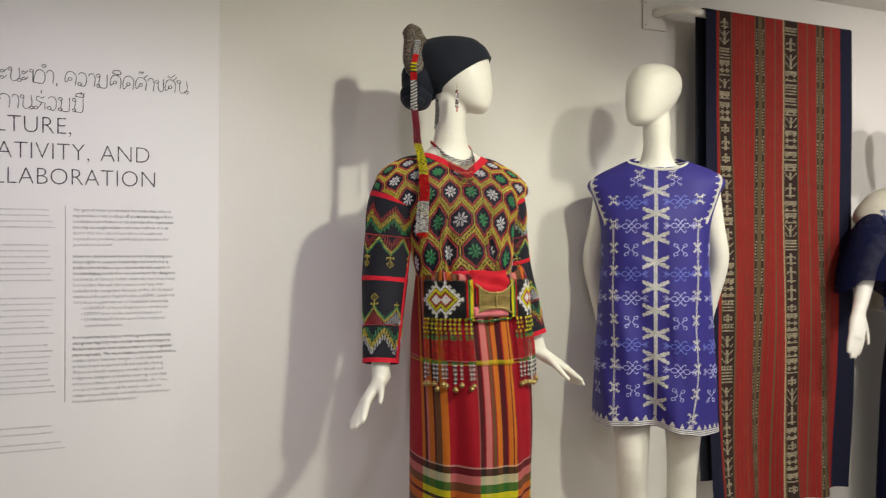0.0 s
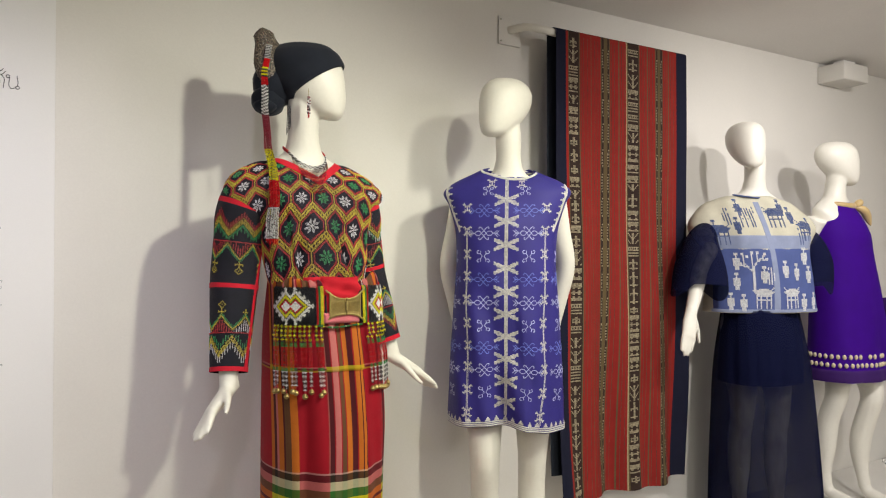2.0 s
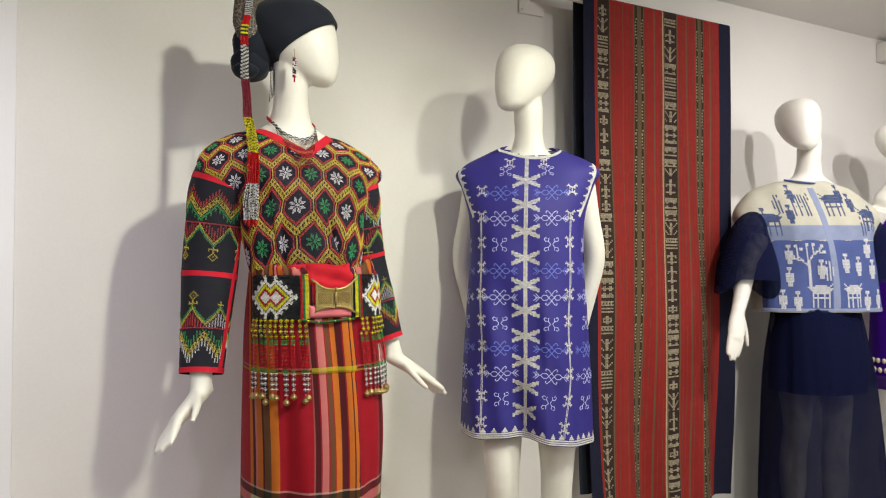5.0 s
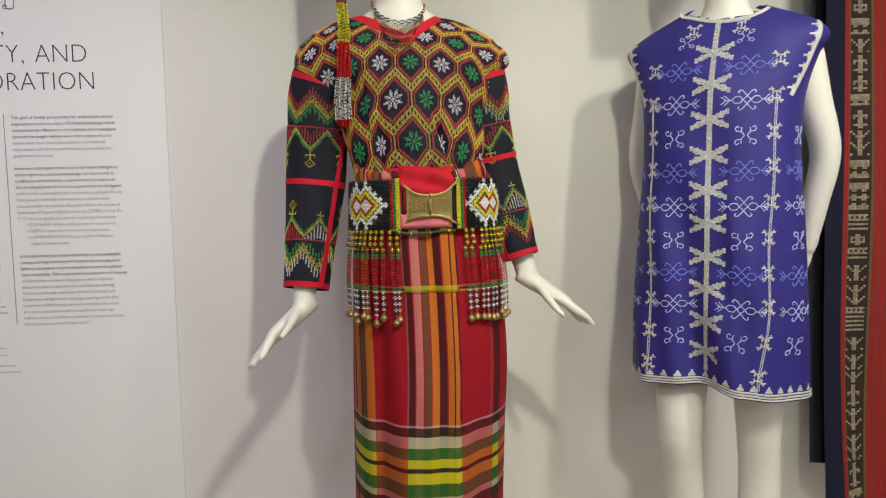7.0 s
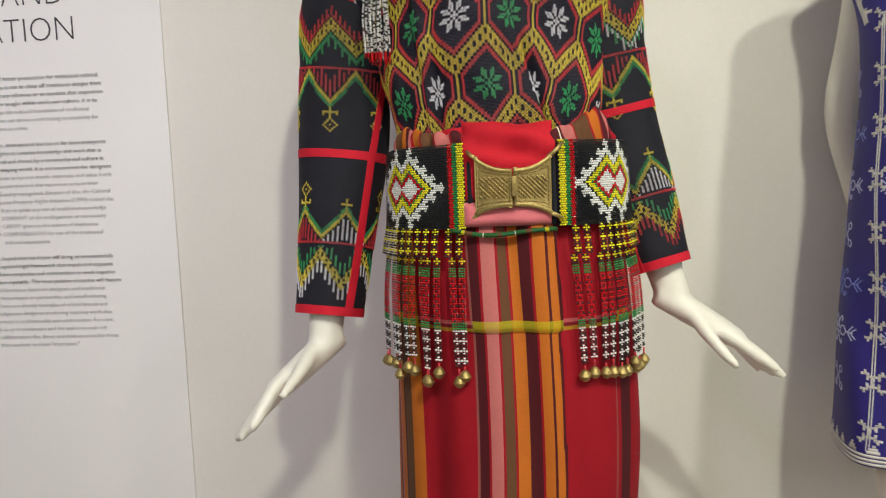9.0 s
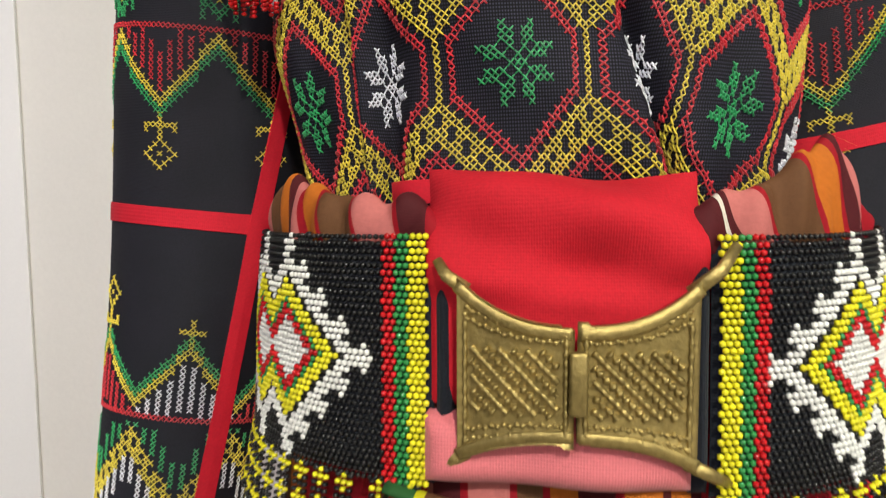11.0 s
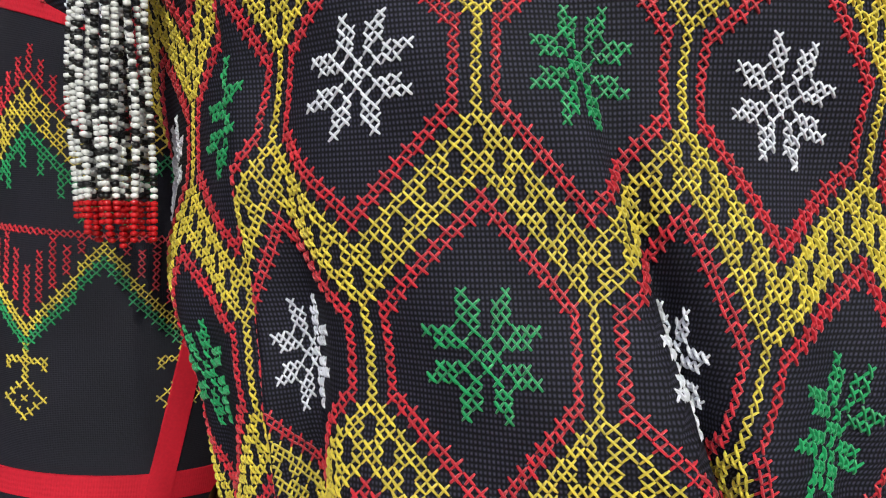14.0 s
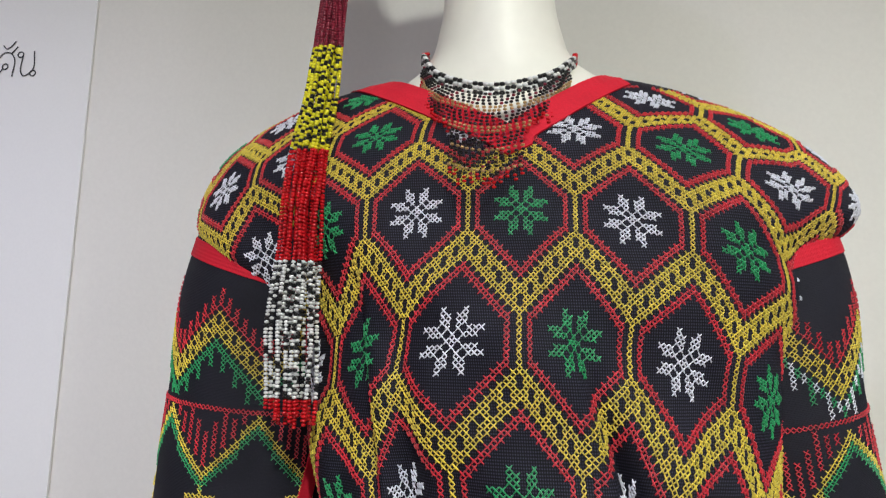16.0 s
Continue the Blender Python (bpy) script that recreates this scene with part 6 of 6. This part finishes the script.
def purple_dress():
    t = thing("purple_dress", (3.72, 2.045, 0.885), "purple halter dress with two rows of shells above the hem", "dress")
    V, F, uv = GOWN.mesh()
    part("dress_body", (V, F), PURPLE, t, "purple crepe", uv=uv)
    gq = patch(GOWN, -0.45, 0.45, 0.886, 0.945, 0.003, 60, 8, edge=0.003)
    part("hem_band", gq[:2], PURPLE_DARK, t, "dark purple hem band", uv=gq[2])
    for row, z in enumerate((1.012, 0.970)):
        for k in range(-15, 16):
            if k % 3 == 2 and row == 0 and abs(k) < 5:
                continue
            p = frames_on(GOWN, [(k * 0.0275 + (0.004 if row else 0), z)])[0]
            c = p[0] + p[3] * 0.004
            prof = [(-0.0125, 0.001, 0.001), (-0.010, 0.006, 0.004), (-0.003, 0.0095, 0.0065), (0.004, 0.0090, 0.0065), (0.010, 0.005, 0.004), (0.0125, 0.001, 0.001)]
            part("shell", tube([(c[0], c[1], c[2] + h, a, b) for h, a, b in prof], 10, True, tuple(p[3])), SHELL, t, "cream cowrie shell" if k == -15 and row == 0 else "")
    V, F = tube(bend([(3.55, 2.06, 1.782, 0.011), (3.575, 2.0, 1.775, 0.013), (3.635, 1.98, 1.768, 0.015), (3.70, 2.0, 1.772, 0.016), (3.725, 2.05, 1.78, 0.012)], 30), 12)
    part("collar_scarf", (V, F), GOLD_SCARF, t, "gold satin collar")
    V, F = join(tube(bend([(3.69, 1.99, 1.768, 0.010), (3.715, 1.975, 1.785, 0.02), (3.74, 1.98, 1.80, 0.006)], 12), 10), tube(bend([(3.70, 1.99, 1.768, 0.012), (3.74, 1.965, 1.745, 0.022), (3.775, 1.965, 1.705, 0.018), (3.79, 1.96, 1.67, 0.004)], 16), 10))
    part("bow", (V, F), GOLD_SCARF, t, "gold satin bow")


purple_dress()


# ---- purple bag on its stand ----
STRAP = surface("black_strap_leather", (0.008, 0.008, 0.009), 0.5, 0.2, 40, 0.1, 500)
BAG_EDGE = weave(surface("mauve_band", (0.20, 0.13, 0.29), 0.7, 0.15, 20, 0.08, 600, spec=0.15), 0.0012, 0.3)


def glass():
    mat = surface("green_glass", (0.80, 0.93, 0.88), 0.05, 0.02, 20, 0, 300)
    mat.node_tree.nodes["Principled BSDF"].inputs["Transmission Weight"].default_value = 0.9
    return mat


def roll_bag():
    t = thing("purple_bag", (4.18, 2.0, 1.10), "purple cylindrical bag with mauve bands, shells and a black strap", "bag")

    def hoop(x0, x1, r):
        """A stretch of the barrel, standing upright in section."""
        rows = [(x, 2.0 + 0.05 * (x - 4.0), 1.193, r * 0.62, r) for x in np.linspace(x0, x1, 14)]
        return tube(rows, 36, False, (0, 0, 1))
    part("barrel", hoop(4.030, 4.40, 0.098), PURPLE, t, "purple cloth barrel")
    part("end_cap", join(tube([(3.998, 2.0, 1.193, 0.02, 0.03), (3.990, 2.0, 1.193, 0.052, 0.084), (3.986, 2.0, 1.193, 0.060, 0.097), (3.992, 2.0, 1.193, 0.0615, 0.099), (4.010, 2.0, 1.193, 0.061, 0.098)], 36, True, (0, 0, 1))), PURPLE_DARK, t, "dark purple end")
    part("mauve_band", hoop(4.009, 4.032, 0.0995), BAG_EDGE, t, "mauve woven band")
    part("end_cap", tube([(4.40, 2.02, 1.193, 0.061, 0.098), (4.42, 2.02, 1.193, 0.058, 0.094), (4.425, 2.02, 1.193, 0.02, 0.03)], 36, True, (0, 0, 1)), PURPLE_DARK, t, "dark purple end")
    for k in range(5):
        for z in (1.235, 1.268):
            c = (4.155 + 0.045 * k, 1.955, z)
            part("shell", tube([(c[0], c[1], c[2] + h, a, b) for h, a, b in ((-0.0125, 0.001, 0.001), (-0.006, 0.008, 0.006), (0.004, 0.009, 0.0065), (0.0125, 0.001, 0.001))], 10, True, (0, -1, 0)), SHELL, t, "cream cowrie shell" if k == 0 else "")
    V, F = tube(bend([(4.315, 2.0, 1.285, 0.006, 0.003), (4.282, 2.0, 1.45, 0.006, 0.003), (4.262, 2.0, 1.62, 0.006, 0.003), (4.285, 2.0, 1.735, 0.006, 0.003), (4.37, 2.0, 1.79, 0.006, 0.003), (4.45, 2.0, 1.735, 0.006, 0.003), (4.47, 2.0, 1.60, 0.006, 0.003), (4.42, 2.0, 1.45, 0.006, 0.003), (4.37, 2.0, 1.285, 0.006, 0.003)], 60), 10, True, (0, -1, 0))
    part("strap", (V, F), STRAP, t, "thin black strap")
    d = thing("bag_stand", (4.64, 2.14, DECK_Z), "slim metal display stand on a round glass base", "stand")
    prof = [(0.0, 0.150), (0.002, 0.155), (0.010, 0.155), (0.012, 0.150)]
    part("base", tube([(4.66, 2.20, DECK_Z + 0.001 + h, r) for h, r in prof], 48, True, (1, 0, 0)), glass(), d, "green-edged glass disc")
    part("pole", tube(bend([(4.66, 2.20, DECK_Z + 0.012, 0.008), (4.66, 2.20, 1.2, 0.008), (4.66, 2.20, 1.70, 0.008), (4.60, 2.15, 1.775, 0.008), (4.45, 2.05, 1.779, 0.008), (4.35, 1.98, 1.779, 0.008)], 50), 14), SILVER, d, "bent metal rod")
    part("knob", tube([(4.60, 2.20, 0.36, 0.012), (4.61, 2.20, 0.36, 0.016), (4.63, 2.20, 0.36, 0.016), (4.655, 2.20, 0.36, 0.007)], 14, True, (0, 0, 1)), STRAP, d, "black clamp knob")


roll_bag()


# ---- lettering on the wall panel ----
TEXT_Y = WALL_Y - 0.0062


def lettering(name, body, x, z, size, mat, parent, align="LEFT", stretch=1.0, thin=0.0, label=""):
    """One line of text, as a thin mesh standing on the panel."""
    cu = bpy.data.curves.new(name, "FONT")
    cu.body, cu.size, cu.align_x, cu.extrude, cu.offset, cu.resolution_u = body, size, align, 0.0002, thin, 3
    tmp = bpy.data.objects.new(name, cu)
    me = bpy.data.meshes.new_from_object(tmp)
    bpy.data.objects.remove(tmp)
    bpy.data.curves.remove(cu)
    me.name = name
    me.transform(Matrix.Translation((x, TEXT_Y, z)) @ Matrix.Rotation(radians(90), 4, "X") @ Matrix.Diagonal((stretch, 1, 1, 1)))
    me.transform(Matrix.Translation(-origin_of(parent)))
    me.materials.clear()
    me.materials.append(mat)
    ob = new(name, me)
    ob.parent = parent
    return tagged(ob, label)


PARAS = [
    ("b", "The goal of better protections for traditional cultural"), ("b", "expressions is not to close off traditional designs from"), ("b", "contemporary influence or to mandate that inspiration"), ("b", "can only be sought within one's own culture. It is to"),
    ("g", "ensure that the cultural foundation of traditional"), ("g", "expressions can thrive, contributing to creativity for"), ("g", "generations to come."), ("", ""),
    ("b", "However, international law has so far been ambiguous"), ("b", "about rights to creative knowledge and work that is"), ("b", "traditional and shared by a community and culture in"), ("b", "the developing world. It is not uncommon for designers"),
    ("g", "and brands to harvest motifs, materials, and ideas freely"), ("g", "from people that lack the resources to have their"), ("g", "custodianship recognised. Because of this, the Cultural"), ("g", "Intellectual Property Rights Initiative (CIPRI) coined the"), ("g", "3 Cs' Rule to guide any use of traditional knowledge"),
    ("i", "\u2022 CONSENT of the craftsperson or community"), ("i", "\u2022 CREDIT given to the source of inspiration"), ("i", "\u2022 COMPENSATION for use of the traditional"), ("i", "   cultural expressions"), ("", ""),
    ("b", "It is hoped that the future will bring an internationally"), ("b", "recognised legal framework that impels and supports"), ("b", "fashion companies and communities to work together"), ("b", "more equitably. The most positive scenarios will feature"),
    ("g", "collaborations between designers and traditional"), ("g", "artisans based on partnership and benefit-sharing."), ("g", "There are already examples of ethical brands and"), ("g", "Indigenous designers producing inspiring work that"), ("g", "invests in craftsmanship and communities. For now,"), ("g", "it is up to consumers and the public to seek out"), ("g", "collaborations like these, and hold accountable those"), ("g", "that continue to claim \"inspiration.\"")]


def word_bars(x0, x1, z, high, rng):
    """A line of unread writing: bars as long as words, each of short strokes."""
    geos = []
    x = x0
    while x < x1 - 0.006:
        end = min(x + rng.uniform(0.012, 0.045), x1)
        while x < end:
            h = high * rng.uniform(0.7, 1.2)
            geos.append(box(x, x + 0.0022, TEXT_Y - 0.0002, TEXT_Y + 0.0005, z - high / 2, z - high / 2 + h))
            x += 0.0052
        x += 0.004
    return join(*geos)


def wall_text():
    t = thing("wall_text", (-0.25, TEXT_Y, 1.05), "dark grey exhibition lettering on a white wall panel", "text")
    for words, x, z in ((("CULTURE,",), -0.306, 1.855), (("CREATIVITY,", "AND"), -0.088, 1.778), (("COLLABORATION",), -0.070, 1.703)):
        for word in words[::-1]:
            ob = lettering("headline_word", word, x, z, 0.073, INK, t, "RIGHT", 0.90, -0.0015, "thin capital headline")
            x = min(v.co.x for v in ob.data.vertices) + t.location.x - 0.026
    pitch = (1.629 - 1.052) / 33
    for k, (kind, body) in enumerate(PARAS):
        if body:
            lettering("text_line", body, -0.305 + (0.022 if kind == "i" else 0), 1.629 - k * pitch - 0.004, 0.0132, INK_GREY if kind == "b" else INK_PALE, t, "LEFT", 0.965, -0.00005 if kind == "b" else -0.0001)
    part("divider", box(-0.3255, -0.3245, TEXT_Y - 0.0003, TEXT_Y + 0.0005, 1.055, 1.640), INK_GREY, t, "thin upright rule")
    rng = np.random.default_rng(9)
    for k in range(32):
        if k in (4, 5, 13, 14, 22):
            continue
        z = 1.629 - k * pitch
        x1 = -0.345 - rng.uniform(0, 0.03)
        part("unread_line", word_bars(-0.62, x1, z - 0.0012, 0.0042, rng), INK_PALE, t)
    for z, x1 in ((0.985, -0.36), (0.965, -0.355), (0.935, -0.335), (0.917, -0.325)):
        part("unread_line", word_bars(-0.62, x1, z, 0.0046, rng), INK_PALE, t)


# strokes of the round-looped script, in letter heights
LOOP = lambda x, y, r=0.11: [(x + r * math.cos(a), y + r * math.sin(a)) for a in np.linspace(0, 2 * math.pi, 9)]
GLYPH = {
    "a": (0.45, [LOOP(0.12, 0.68, 0.10), [(0.20, 0.62), (0.32, 0.74), (0.36, 0.85)], LOOP(0.12, 0.22, 0.10), [(0.20, 0.16), (0.32, 0.28), (0.36, 0.39)]]),
    "n": (0.78, [LOOP(0.12, 0.88), [(0.22, 0.86), (0.22, 0.1), (0.3, 0.0), (0.45, 0.05), (0.62, 0.2), (0.64, 1.0)], LOOP(0.66, 0.10)]),
    "th": (0.95, [LOOP(0.12, 0.86), [(0.22, 0.86), (0.22, 0.0), (0.45, 0.9), (0.6, 1.0), (0.78, 0.9), (0.80, 0.0), (0.22, 0.0)]]),
    "am": (0.55, [LOOP(-0.1, 1.28), [(0.05, 0.78), (0.15, 0.95), (0.32, 0.98), (0.42, 0.85), (0.42, 0.0)]]),
    "kh": (0.80, [LOOP(0.34, 0.45), [(0.24, 0.4), (0.1, 0.2), (0.1, 0.8), (0.25, 1.0), (0.5, 1.0), (0.66, 0.82), (0.66, 0.0)]]),
    "w": (0.65, [LOOP(0.12, 0.14), [(0.1, 0.03), (0.4, 0.0), (0.52, 0.3), (0.52, 0.7), (0.4, 0.97), (0.2, 1.0), (0.05, 0.85)]]),
    "aa": (0.48, [[(0.02, 0.78), (0.12, 0.97), (0.28, 0.98), (0.36, 0.85), (0.36, 0.0)]]),
    "m": (0.82, [LOOP(0.12, 0.88), [(0.22, 0.86), (0.22, 0.0), (0.62, 0.0), (0.66, 0.3), (0.66, 1.0)], LOOP(0.12, 0.10)]),
    "i": (0.0, [[(-0.62, 1.15), (-0.55, 1.35), (-0.35, 1.40), (-0.15, 1.35), (-0.10, 1.15), (-0.62, 1.15)]]),
    "ii": (0.0, [[(-0.62, 1.15), (-0.55, 1.35), (-0.35, 1.40), (-0.15, 1.35), (-0.10, 1.15), (-0.62, 1.15)], [(-0.18, 1.2), (-0.10, 1.45)], [(-0.28, 1.3), (-0.24, 1.5)]]),
    "d": (0.80, [LOOP(0.36, 0.40), [(0.3, 0.3), (0.1, 0.0), (0.08, 0.7), (0.25, 1.0), (0.5, 1.0), (0.66, 0.8), (0.66, 0.0)]]),
    "s": (0.80, [LOOP(0.36, 0.42), [(0.28, 0.35), (0.1, 0.1), (0.08, 0.75), (0.25, 0.98), (0.5, 0.98), (0.66, 0.8), (0.66, 0.0)], [(0.55, 0.95), (0.78, 1.22)]]),
    "mai": (0.0, [[(-0.55, 1.3), (-0.45, 1.45), (-0.35, 1.3), (-0.25, 1.5)]]),
    "ek": (0.0, [[(-0.35, 1.2), (-0.35, 1.45)]]),
    "ng": (0.62, [LOOP(0.12, 0.75), [(0.2, 0.68), (0.3, 0.05), (0.45, 0.0), (0.52, 0.2), (0.52, 1.0)]]),
    "u": (0.0, [[(-0.6, 1.3), (-0.45, 1.15), (-0.28, 1.25), (-0.12, 1.45)]]),
    "k": (0.80, [[(0.08, 0.0), (0.08, 0.55), (0.2, 0.62), (0.08, 0.75), (0.25, 0.98), (0.5, 0.98), (0.66, 0.8), (0.66, 0.0)]]),
    "h": (0.80, [LOOP(0.14, 0.12), [(0.25, 0.1), (0.45, 0.5), (0.15, 0.75), (0.25, 0.98), (0.5, 0.85), (0.64, 1.0)], [(0.4, 0.55), (0.66, 0.5), (0.66, 0.0)]]),
    ",": (0.55, [[(0.12, 0.08), (0.08, -0.18)]]),
}


def round_script():
    t = thing("wall_script", (-0.25, TEXT_Y, 1.93), "two lines of thin round-looped lettering above the headline", "text")
    for line, right, z in ((["a", "n", "a", "th", "am", ",", "kh", "w", "aa", "m", "kh", "i", "d", "s", "mai", "aa", "ng", "s", "u", "n"], 0.022, 2.004), (["k", "aa", "n", "h", "ek", "w", "m", "m", "ii"], -0.271, 1.925)):
        k = 0.040
        total = sum(GLYPH[c][0] for c in line) * k * 1.12
        x = right - total
        for c in line:
            w, strokes = GLYPH[c]
            geos = []
            for s in strokes:
                pts = np.array([(x + a * k * 1.12, TEXT_Y, z + b * k, 0.0011, 0.0004) for a, b in s])
                if len(pts) > 3:
                    pts = bend(pts, len(pts) * 3)
                geos.append(tube(pts, 6, True, (0, -1, 0)))
            part("letter", join(*geos), INK, t)
            x += w * k * 1.12


wall_text()
round_script()
